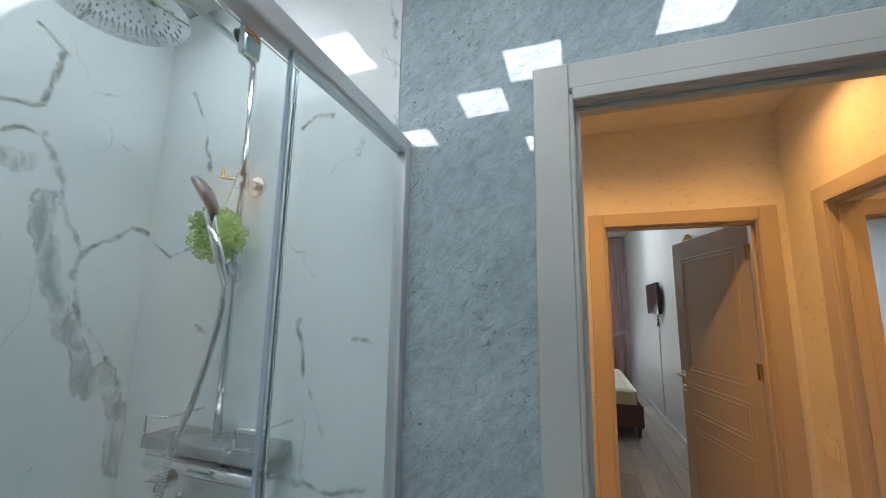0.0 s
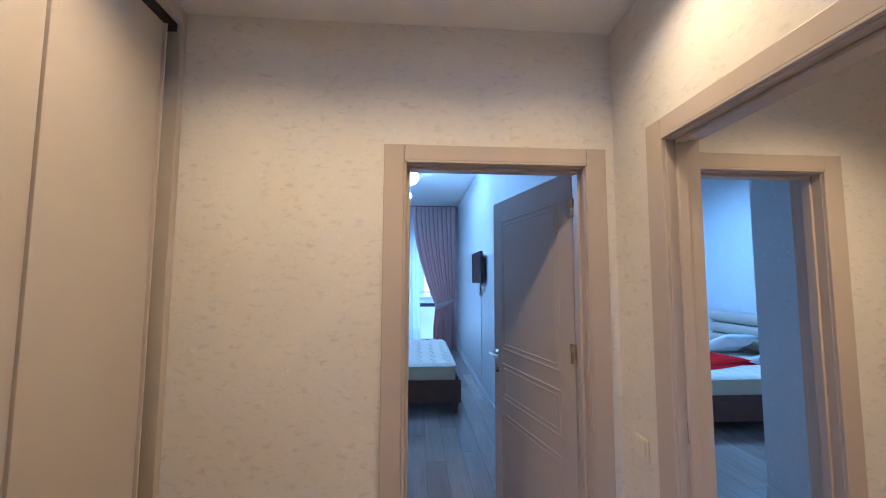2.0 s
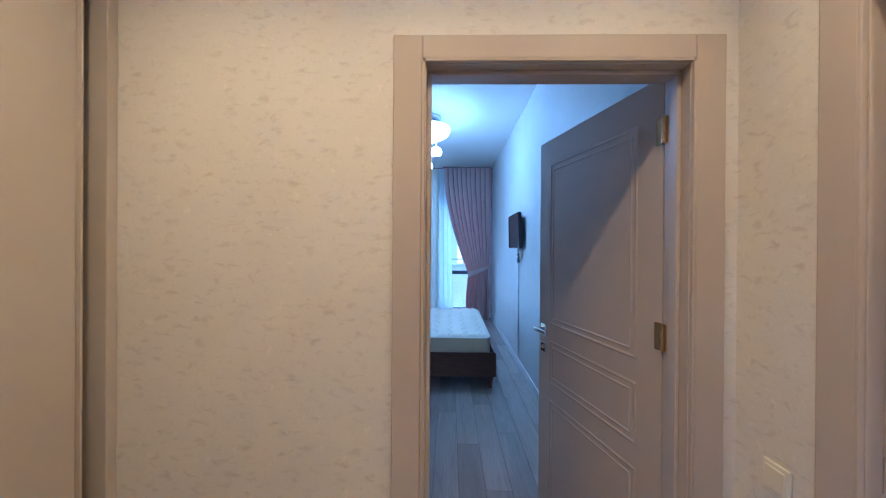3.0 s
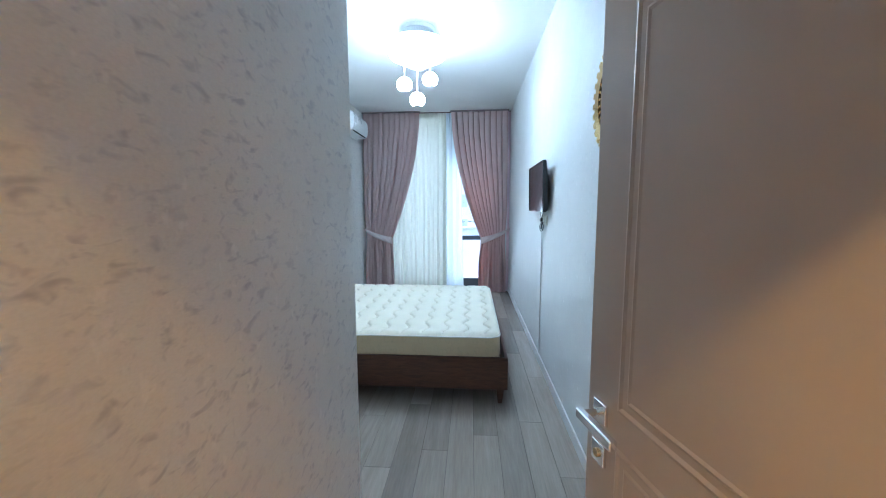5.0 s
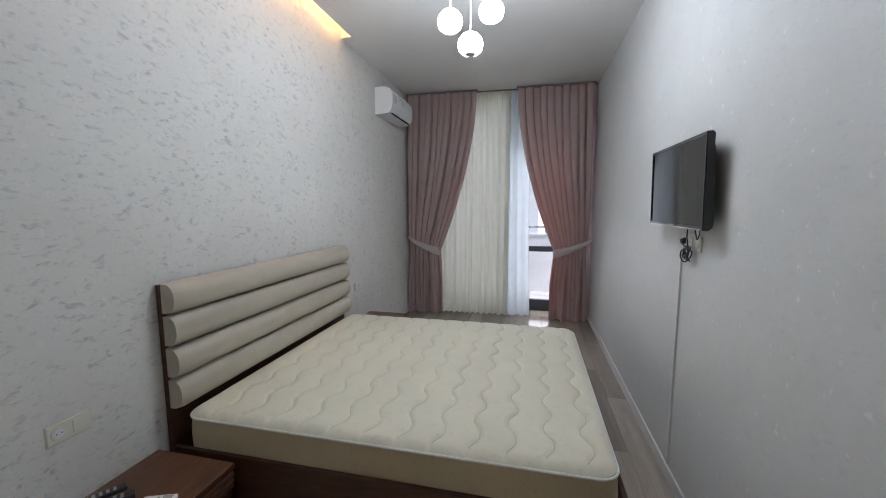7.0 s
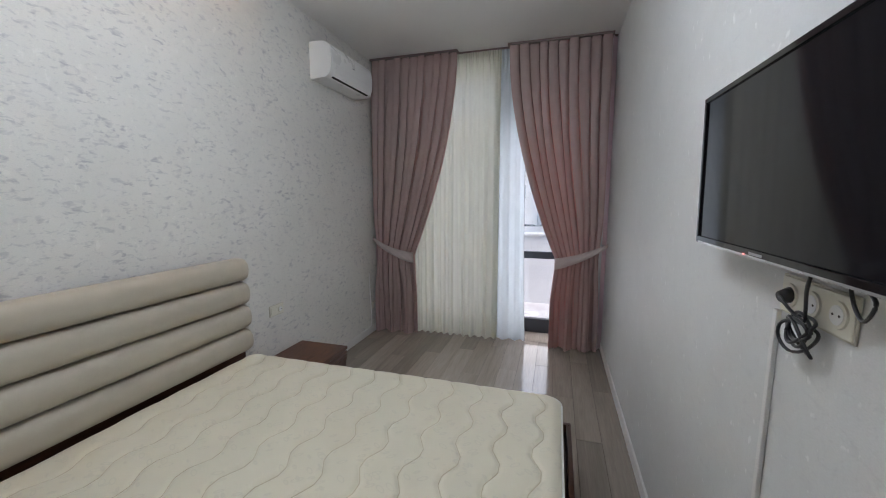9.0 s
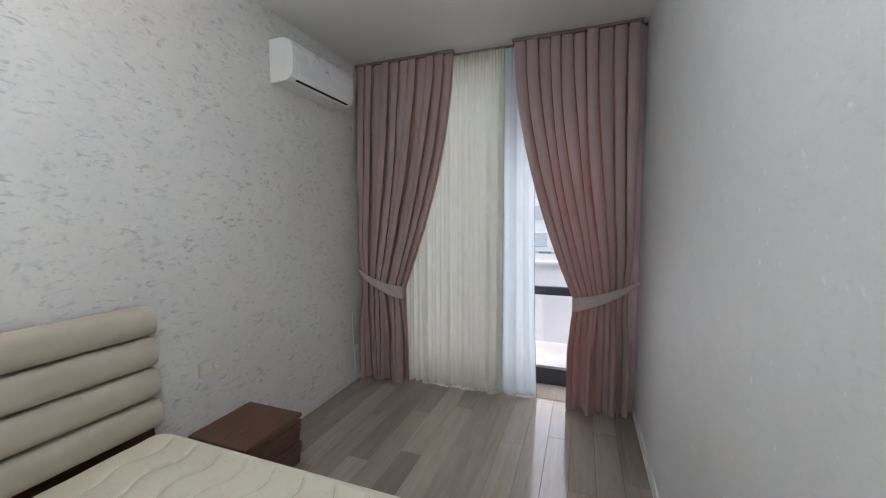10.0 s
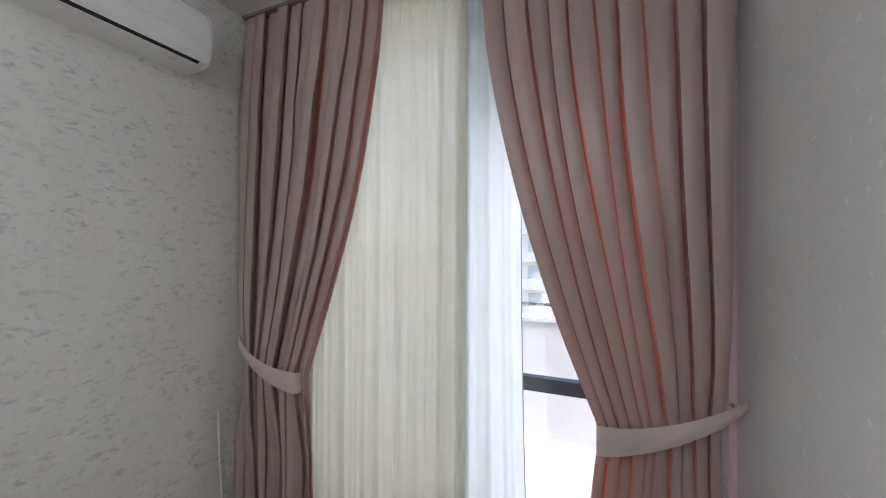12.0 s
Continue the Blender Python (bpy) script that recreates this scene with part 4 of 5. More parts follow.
def mattress(m, label):
    """Rounded slab 2.08 x 1.80 with a quilted top, piping and plain border."""
    mt = thing("mattress", m, label, "mattress")
    lx, ly, h = 2.08, 0.926, 0.250

    def rounded(u, v, grow):
        x, y = u * lx, (v * 2 - 1) * ly
        cx = min(max(x, 0.09), lx - 0.09)
        cy = min(max(y, -ly + 0.09), ly - 0.09)
        dx, dy = x - cx, y - cy
        n = max(abs(dx), abs(dy))
        l = math.hypot(dx, dy)
        if l > 1e-6:
            dx, dy = dx * n / l, dy * n / l
        return cx + dx * grow, cy + dy * grow

    def top(u, v):
        x, y = rounded(u, v, 1.0)
        edge = min(u * lx, (1 - u) * lx, v * 2 * ly, (1 - v) * 2 * ly)
        fade = min(1.0, edge / 0.05)
        drop = 0.022 * (1 - min(1, edge / 0.045)) ** 2
        return (x, y, h + 0.004 + quilt_height(x, y) * fade - drop)
    part("quilted_top", grid(bmesh.new(), 400, 230, top), M_MATTRESS, mt, smooth=True)
    for i in range(1, 13):
        line = []
        for j in range(141):
            y = (j / 70 - 1) * (ly - 0.05)
            x = 0.165 * i - stitch_shift(y)
            if x < lx - 0.05:
                line.append((x, y, h + 0.0045 + quilt_height(x, y)))
        # quilting thread, its tan doubling as shade in the groove
        part("stitched_line", tube(bmesh.new(), line, 0.0022, 5), M_STITCH, mt, "tan quilting thread that also darkens the grooves", smooth=True)
    ring = []
    k = 0.09
    for cx, cy, a0 in ((lx - k, ly - k, 0), (k, ly - k, 90), (k, -ly + k, 180), (lx - k, -ly + k, 270)):
        for s in range(7):
            a = radians(a0 + 15 * s)
            ring.append((cx + k * math.cos(a), cy + k * math.sin(a)))
    bm = bmesh.new()
    rows = []
    for z, off in ((0.0, -0.012), (0.015, -0.002), (0.06, 0.006), (0.12, 0.009), (0.18, 0.006), (0.224, 0.0)):
        row = []
        for x, y in ring:
            d = Vector((x - lx / 2, y, 0)).normalized()
            row.append(bm.verts.new((x + d.x * off, y + d.y * off, z)))
        rows.append(row)
    n = len(ring)
    for a, b in zip(rows, rows[1:]):
        for i in range(n):
            bm.faces.new((a[i], a[(i + 1) % n], b[(i + 1) % n], b[i]))
    bm.faces.new(rows[0])
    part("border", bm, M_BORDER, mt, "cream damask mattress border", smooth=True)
    for z in (0.226, 0.012):
        loop = [(x + (x - lx / 2) * 0.004, y * 1.004, z) for x, y in ring]
        part("piping", tube(bmesh.new(), loop + [loop[0]], 0.006, 8), M_PIPING, mt, "white satin piping", smooth=True)
    return mt


def bed(m, label, rolls=4, top_z=1.234):
    b = thing("bed", m, label, "bed")
    part("side_rail", boxed(0.06, 2.245, -0.955, -0.93, 0.13, 0.385, 0.003), M_WALNUT, b)
    part("side_rail", boxed(0.06, 2.245, 0.93, 0.955, 0.13, 0.385, 0.003), M_WALNUT, b)
    part("foot_rail", boxed(2.22, 2.2449, -0.9295, 0.9295, 0.13, 0.385, 0.003), M_WALNUT, b)
    part("slat_base", boxed(0.10, 2.22, -0.9295, 0.9295, 0.265, 0.310), M_WALNUT, b)
    for x, y in ((2.19, -0.90), (2.19, 0.90), (0.15, -0.90), (0.15, 0.90), (1.15, 0.0)):
        bm = bmesh.new()
        bmesh.ops.create_cone(bm, cap_ends=True, segments=4, radius1=0.022, radius2=0.045, depth=0.14, matrix=Matrix.Translation((x, y, 0.07)) @ pose(0, 0, 0, 0, 0, 45))
        part("leg", bm, M_WALNUT, b)
    hb = part("headboard", boxed(0.004, 0.032, -0.935, 0.935, 0.05, top_z - 0.012, 0.003), M_WALNUT, b)
    z1, hgt = top_z, 0.1665
    for i in range(rolls):
        part("padded_roll", padded_roll(z1 - hgt * (i + 1) + 0.003, z1 - hgt * i - 0.003, 0.932, 0.085, 0.032), M_LEATHER, hb, "cream leather padded roll", True)
    return b


bed(pose(-2.64, 3.852, 0), "walnut double bed with cream padded roll headboard")
mattress(pose(-2.535, 3.852, 0.311), "bare cream quilted mattress on the walnut bed")
bed(pose(3.70, 3.10, 0, 0, 0, 180), "walnut double bed with low cream headboard", 4, 1.10)
mattress(pose(3.59, 3.10, 0.311, 0, 0, 180), "cream mattress on the second bed")


def pillow(m):
    bm = bmesh.new()

    def fn(s):
        def f(u, v):
            x, y = u * 2 - 1, v * 2 - 1
            k = (1 - abs(x) ** 2.6) ** 0.5 * (1 - abs(y) ** 2.6) ** 0.5
            pin = 1 - 0.07 * (abs(x * y)) ** 2
            return (x * 0.36 * (1 - 0.05 * (1 - abs(y))) * pin, y * 0.25 * pin, s * 0.085 * k + 0.006 * math.sin(9 * x + 4 * y) * k)
        return f
    grid(bm, 24, 18, fn(1))
    grid(bm, 24, 18, fn(-1))
    bmesh.ops.remove_doubles(bm, verts=bm.verts, dist=0.0008)
    o = solid("pillow", bm, M_PILLOW, "plump white cotton pillow on the second bed", "pillow", smooth=True)
    o.matrix_world = m
    return o


pillow(pose(3.33, 2.62, 0.66, 0, 28, 90))
pillow(pose(3.33, 3.45, 0.66, 0, 28, 90))


def blanket():
    bm = bmesh.new()

    def fn(layer, sx, sy):
        def f(u, v):
            x, y = (u - 0.5) * sx, (v - 0.5) * sy
            e = min(u, 1 - u, v, 1 - v)
            z = layer + 0.03 * min(1, e / 0.08) + 0.010 * math.sin(7 * x + 5 * y) + 0.012 * noise.noise((x * 5, y * 5, layer * 30))
            return (x + 0.02 * math.sin(8 * y), y + 0.03 * math.sin(6 * x + layer * 20), max(0.004, z))
        return f
    grid(bm, 26, 26, fn(0.0, 0.95, 0.62))
    grid(bm, 26, 26, fn(0.035, 0.86, 0.55))
    o = solid("blanket", bm, M_BLANKET, "folded bright red blanket on the second bed", "blanket", smooth=True)
    o.matrix_world = pose(2.55, 2.85, 0.566, 0, 0, 12)


blanket()


def nightstand(m):
    n = thing("nightstand", m, "low walnut nightstand with two lipped drawers", "nightstand", "nightstands")
    part("carcass", boxed(0.015, 0.43, -0.21, 0.21, 0.06, 0.372, 0.002), M_WALNUT, n)
    part("top", boxed(0.01, 0.46, -0.225, 0.225, 0.374, 0.400, 0.003), M_WALNUT_TOP, n)
    for z0, z1 in ((0.225, 0.368), (0.066, 0.218)):
        d = part("drawer_front", boxed(0.431, 0.450, -0.21, 0.21, z0, z1, 0.003), M_WALNUT, n)
        for k in range(3):
            part("finger_lip", boxed(0.4505, 0.462 - 0.002 * k, -0.215, 0.215, z1 - 0.024 - 0.030 * k, z1 - 0.004 - 0.030 * k, 0.003), M_WALNUT_TOP, d)
    for x, y in ((0.05, -0.18), (0.05, 0.18), (0.40, -0.18), (0.40, 0.18)):
        part("foot", cyl(bmesh.new(), (x, y, 0), (x, y, 0.06), 0.014, 0.02, 12), M_WALNUT, n)
    return n


ns = nightstand(pose(-2.626, 2.62, 0))
copy_thing(ns, pose(-2.626, 5.19, 0))


def remote(m, label, body, w, l, white):
    r = thing("remote_control", m, label, "remote control")
    part("case", boxed(-w / 2, w / 2, -l / 2, l / 2, 0, 0.018, 0.005), body, r)
    if white:
        part("display", boxed(-w * 0.36, w * 0.36, l * 0.12, l * 0.40, 0.018, 0.019), M_GREYPLASTIC, r)
        part("button", boxed(-w * 0.2, w * 0.2, -l * 0.05, l * 0.03, 0.018, 0.0205, 0.001), M_GREYPLASTIC, r)
    else:
        for i in range(5):
            for j in range(3):
                part("button", boxed(-w * 0.30 + j * w * 0.23, -w * 0.16 + j * w * 0.23, -l * 0.35 + i * l * 0.14, -l * 0.28 + i * l * 0.14, 0.018, 0.020), M_GREYPLASTIC, r)


remote(pose(-2.285, 2.565, 0.4005, 0, 0, -70), "white air conditioner remote lying on the nightstand", M_WHITEPLASTIC, 0.05, 0.13, True)
remote(pose(-2.54, 2.537, 0.4005, 0, 0, -32), "slim black remote lying on the nightstand", M_BLACK, 0.04, 0.16, False)
remote(pose(-2.475, 2.515, 0.4005, 0, 0, -40), "black television remote lying on the nightstand", M_BLACK, 0.045, 0.17, False)


def chandelier():
    c = thing("chandelier", pose(-1.198, 3.81, H_BED), "white glass chandelier with three hanging globes, lit", "chandelier")
    plate = part("ceiling_plate", lathe(bmesh.new(), [(0.01, -0.001), (0.165, -0.001), (0.165, -0.034), (0.155, -0.04), (0.01, -0.04)], 40), M_WHITEPLASTIC, c)
    for i in range(8):
        a = 2 * math.pi * i / 8 + 0.2
        part("rod", cyl(bmesh.new(), (0.13 * math.cos(a), 0.13 * math.sin(a), -0.04), (0.15 * math.cos(a), 0.15 * math.sin(a), -0.16), 0.003, n=6), M_CHROME, plate)
    part("glass_bowl", lathe(bmesh.new(), [(0.284, -0.140), (0.294, -0.150), (0.296, -0.19), (0.26, -0.25), (0.17, -0.295), (0.09, -0.315), (0.085, -0.335), (0.03, -0.34)], 48), M_SHADE, c, "glowing opal glass bowl", True)
    # opaque disc added to keep the bowl's glow off the ceiling
    part("bowl_light_block", lathe(bmesh.new(), [(0.01, -0.125), (0.262, -0.128), (0.270, -0.132), (0.270, -0.139), (0.01, -0.139)], 48), M_WHITEPLASTIC, c)
    for x, y, z in ((-0.125, -0.02, -0.50), (0.115, 0.03, -0.445), (0.0, -0.03, -0.645)):
        wire = part("pendant_stem", cyl(bmesh.new(), (x, y, -0.30), (x, y, z + 0.055), 0.004, n=8), M_WHITEPLASTIC, c)
        prof = [(0.012, 0.062), (0.045, 0.052), (0.068, 0.025), (0.075, -0.005), (0.066, -0.038), (0.046, -0.055), (0.036, -0.058)]
        globe = part("globe", lathe(bmesh.new(), prof, 32, pose(x, y, z)), M_GLOBE, wire, "glowing opal glass globe", True)
        globe.parent = c
        part("bottom_cap", cyl(bmesh.new(), (x, y, z - 0.0595), (x, y, z - 0.056), 0.034, n=24), M_GREYPLASTIC, globe)
    part("finial", cyl(bmesh.new(), (0.02, 0.05, -0.342), (0.02, 0.05, -0.338), 0.04, n=24), M_GREYPLASTIC, c)


chandelier()
cove = thing("cove_light", pose(-2.585, 3.72, 3.33), "warm amber LED strip in the ceiling cove", "LED strip")
part("led_strip", boxed(0.035, 0.050, -1.2, 1.2, -0.012, 0.008), M_COVE, cove)


def drape(name, x_out, x_top, x_tie, x_low, folds, label, mirror):
    """A pleated drape gathered by a tieback at 0.98 m. x_out is the edge at the side wall, the others the free edge."""
    ZT, ZK = 3.190, 0.96
    seed = 0.7 if mirror else 0.2

    def free(z):
        if z >= ZK:
            s = (z - ZK) / (ZT - ZK)
            return x_tie + (x_top - x_tie) * (1 - (1 - s) ** 1.75)
        s = (ZK - z) / ZK
        return x_tie + (x_low - x_tie) * min(1, s * 2.2) ** 0.8

    # one knife pleat seen from above: a flat face with a crisp fold, turned back under itself, and on to the next
    pleat = ((0.0, 0.22, 0), (0.03, 0.30, 0), (0.045, 0.84, 0), (0.08, 0.965, 0), (0.50, 1.0, 0), (0.88, 1.0, 0), (0.945, 0.985, 1), (0.92, 0.76, 0), (0.50, 0.63, 0), (0.15, 0.56, 0), (0.12, 0.46, 0), (0.18, 0.36, 0), (0.60, 0.30, 0), (0.95, 0.24, 0))
    rnd = random.Random(11 if mirror else 7)
    cuts = [0.0]
    for k in range(folds):
        cuts.append(cuts[-1] + rnd.uniform(0.82, 1.18))
    cuts = [q / cuts[-1] for q in cuts]
    cols = [(cuts[k] + (cuts[k + 1] - cuts[k]) * px, pd, k) for k in range(folds) for px, pd, crisp in pleat]
    folded = {k * len(pleat) + i for k in range(folds) for i, p in enumerate(pleat) if p[2]}

    def at(col, v):
        u, deep, k = col
        z = 0.004 + (ZT - 0.004) * v
        pinch = math.exp(-((z - ZK) / 0.30) ** 2)
        low = min(1.0, max(0.0, (ZK - z) / 0.5))
        a = x_out + (0.03 if x_out < -1 else -0.03) * pinch
        xf = free(z)
        wave = 0.012 * math.sin(u * 23 + z * 2.0 + seed) * math.sin(math.pi * u) * min(1.0, (ZT - z) / 0.8)
        x = a + (xf - a) * (u + wave)
        dep = 0.108 * (0.55 + 0.45 * min(1.0, (ZT - z) / 0.6)) * (1 + 0.25 * math.sin(k * 2.4 + seed)) * (1 - 0.25 * pinch) * (1 - 0.35 * low)
        y = 6.925 - dep * deep - 0.05 * pinch * math.sin(math.pi * u)
        sag = 0.012 * noise.noise((k * 1.7, z * 1.1, seed * 9)) + 0.008 * noise.noise((u * 9, z * 2.5, seed))
        y -= 0.042 * low * (math.sin(u * 17 + seed * 5) + 0.4 * math.sin(u * 31 + z * 3)) + sag
        return (x, min(y, 6.938), z)
    bm = bmesh.new()
    NV = 64
    vs = [[bm.verts.new(at(c0, j / NV)) for c0 in cols] for j in range(NV + 1)]
    for j in range(NV):
        for i in range(len(cols) - 1):
            bm.faces.new((vs[j][i], vs[j][i + 1], vs[j + 1][i + 1], vs[j + 1][i]))
    for j in range(NV):
        for i in folded:
            e = bm.edges.get((vs[j][i], vs[j + 1][i]))
            if e:
                e.smooth = False
    c = thing(name, Matrix(), label, "curtain", "drapes")
    part("drape", bm, M_CURTAIN, c, smooth=True)
    side = 1 if x_out > -1 else -1
    xw = -0.004 if side > 0 else -2.636
    # added strip in place of the pink light on the side wall
    part("pink_light_strip", grid(bmesh.new(), 6, 30, lambda u, v: (x_out + (xw - x_out) * u, 6.875 + 0.10 * u, 0.03 + 3.15 * v)), M_PINKLIGHT, c, "pale pink strip standing in for light on the wall", smooth=True)
    part("heading_tape", boxed(min(x_out, x_top) - 0.01, max(x_out, x_top) + 0.01, 6.842, 6.934, 3.184, 3.2045, 0.003), M_TRACK, c, "dark mauve gathered heading tape")
    # tieback band
    hook = Vector((xw, 6.85, 1.15))
    tip = Vector((x_tie - side * 0.012, 6.835, 0.945))
    mid = [hook, hook.lerp(tip, 0.16) + Vector((0, -0.045, -0.012)), hook.lerp(tip, 0.45) + Vector((0, -0.085, -0.018)), hook.lerp(tip, 0.75) + Vector((0, -0.085, -0.012)), tip + Vector((side * 0.02, -0.045, 0.005)), tip, tip + Vector((side * 0.03, 0.05, 0.03))]
    pts = spline(mid, 8)
    n = len(pts)
    t = thing("tieback", Matrix(), "pale pink satin tieback holding the drape to a wall hook", "tieback", "tiebacks")

    def band(u, v):
        p = pts[min(n - 1, int(u * (n - 1) + 0.5))]
        wdt = 0.035 + 0.085 * min(1, u * 1.6)
        return (p.x, p.y - 0.010 * math.sin(math.pi * v) - 0.005 * math.sin(u * 34 + v * 6) * math.sin(math.pi * v), p.z + (v - 0.5) * wdt)
    bm = grid(bmesh.new(), n - 1, 6, band)
    part("band", bm, M_TIE, t, smooth=True)
    bm = cyl(bmesh.new(), hook, hook + Vector((-side * 0.045, -0.012, 0.0)), 0.004, n=10)
    bmesh.ops.create_uvsphere(bm, u_segments=12, v_segments=8, radius=0.009, matrix=Matrix.Translation(hook + Vector((-side * 0.05, -0.013, 0.0))))
    part("hook", bm, M_BRUSHED, t)
    return c


drape("curtain", -2.612, -1.60, -2.125, -2.105, 11, "dusty pink pleated drape tied back at the west wall", False)
drape("curtain", -0.056, -1.045, -0.505, -0.555, 10, "dusty pink pleated drape tied back, partly glowing from daylight", True)


def sheer(name, x0, x1, y, folds, mat, label, bottom, straight, deep, slant):
    def fn(u, v):
        z = bottom + (3.196 - bottom) * v
        x = x0 + (x1 - x0) * u
        ph = u * folds + 0.75 * noise.noise((x * 2.3, 1.0, y * 7)) + 0.05 * noise.noise((x * 2, z * 0.7, 5.0))
        lobe = 0.5 - 0.5 * math.cos(2 * math.pi * ph)
        size = 0.62 + 0.38 * math.sin(math.floor(ph) * 2.3 + 1.0)
        ripple = 0.07 * math.sin(2 * math.pi * 2.7 * ph + 1.3)
        gather = 0.010 * max(0.0, (v - 0.9) / 0.1) * math.sin(2 * math.pi * folds * 3.1 * u)
        yy = y + 0.012 - deep * (0.30 + 0.70 * (1 - v) ** 0.8) * (lobe * size + ripple) + gather + 0.008 * noise.noise((x * 5, z * 0.4, 3.0))
        hem = -0.012 * (lobe - 0.5) * (1 - v) ** 12
        return (x + slant * (1 - v) ** 3 * u, min(yy, 6.992), z + hem)
    c = thing(name, Matrix(), label, "curtain", "sheers")
    part("veil", grid(bmesh.new(), int(abs(x1 - x0) * 240), 40, fn), mat, c, smooth=True)
    part("lead_hem", grid(bmesh.new(), int(abs(x1 - x0) * 240), 1, lambda u, v: Vector(fn(u, 0)) + Vector((0, -0.002, 0.002 + 0.025 * v))), mat, c, smooth=True)
    if straight:
        part("edge_hem", tube(bmesh.new(), [Vector(fn(1, k / 40)) + Vector((0.001, -0.002, 0)) for k in range(41)], 0.0025, 6), M_GREYPLASTIC, c, "grey overlocked edge", smooth=True)
    else:
        part("heading", grid(bmesh.new(), int(abs(x1 - x0) * 240), 3, lambda u, v: Vector(fn(u, 1)) + Vector((0, -0.004 - 0.006 * math.sin(math.pi * v) * (1 + math.sin(190 * u)), -0.055 + 0.060 * v))), mat, c, "gathered cream heading", smooth=True)


sheer("sheer_curtain", -2.20, -1.135, 6.955, 13, M_SHEER, "cream sheer curtain with soft folds before the window", 0.010, False, 0.055, 0.0)
sheer("sheer_curtain", -1.20, -0.865, 6.972, 2.6, M_SHEER_W, "white sheer curtain edge before the balcony door", 0.010, True, 0.034, 0.05)
rail = thing("curtain_rail", Matrix(), "slim dark curtain track under the ceiling", "curtain rail")
part("track", boxed(-2.63, -0.005, 6.94, 6.965, 3.190, 3.2045, 0.002), M_TRACK, rail)


def air_conditioner():
    a = thing("air_conditioner", pose(-2.64, 5.745, 2.70), "white split air conditioner high on the wall", "air conditioner")
    L = 0.765
    prof = [(0.0, 0.285), (0.10, 0.285), (0.15, 0.278), (0.185, 0.258), (0.205, 0.22), (0.212, 0.16), (0.210, 0.09), (0.203, 0.040), (0.185, 0.008), (0.15, -0.012), (0.0, -0.02)]
    part("body", extrude(bmesh.new(), prof, "y", 0.012, L - 0.012), M_WHITEPLASTIC, a)
    cap = [(x * 1.01, 0.1425 + (z - 0.1425) * 1.015) for x, z in prof]
    for y0, y1 in ((0.0, 0.014), (L - 0.014, L)):
        part("end_cap", extrude(bmesh.new(), cap, "y", y0, y1), M_WHITEPLASTIC, a)
    part("front_panel", extrude(bmesh.new(), [(0.10, 0.289), (0.152, 0.282), (0.189, 0.261), (0.210, 0.222), (0.217, 0.16), (0.213, 0.104), (0.208, 0.104), (0.206, 0.16), (0.20, 0.22), (0.18, 0.255), (0.145, 0.276), (0.10, 0.284)], "y", 0.02, L - 0.02), M_WHITEPLASTIC, a)
    part("louvre", extrude(bmesh.new(), [(0.208, 0.085), (0.202, 0.040), (0.184, 0.006), (0.190, 0.001), (0.208, 0.037), (0.216, 0.084)], "y", 0.07, L - 0.05), M_WHITEPLASTIC, a)
    part("air_slot", extrude(bmesh.new(), [(0.168, -0.002), (0.187, 0.006), (0.188, 0.0015), (0.168, -0.0065)], "y", 0.07, L - 0.05), M_DARK, a)
    part("status_display", boxed(0.2065, 0.2085, L - 0.13, L - 0.06, 0.108, 0.120), M_GREYPLASTIC, a)
    part("badge", boxed(0.2165, 0.2180, L * 0.47, L * 0.53, 0.150, 0.158), M_GREYPLASTIC, a)


air_conditioner()


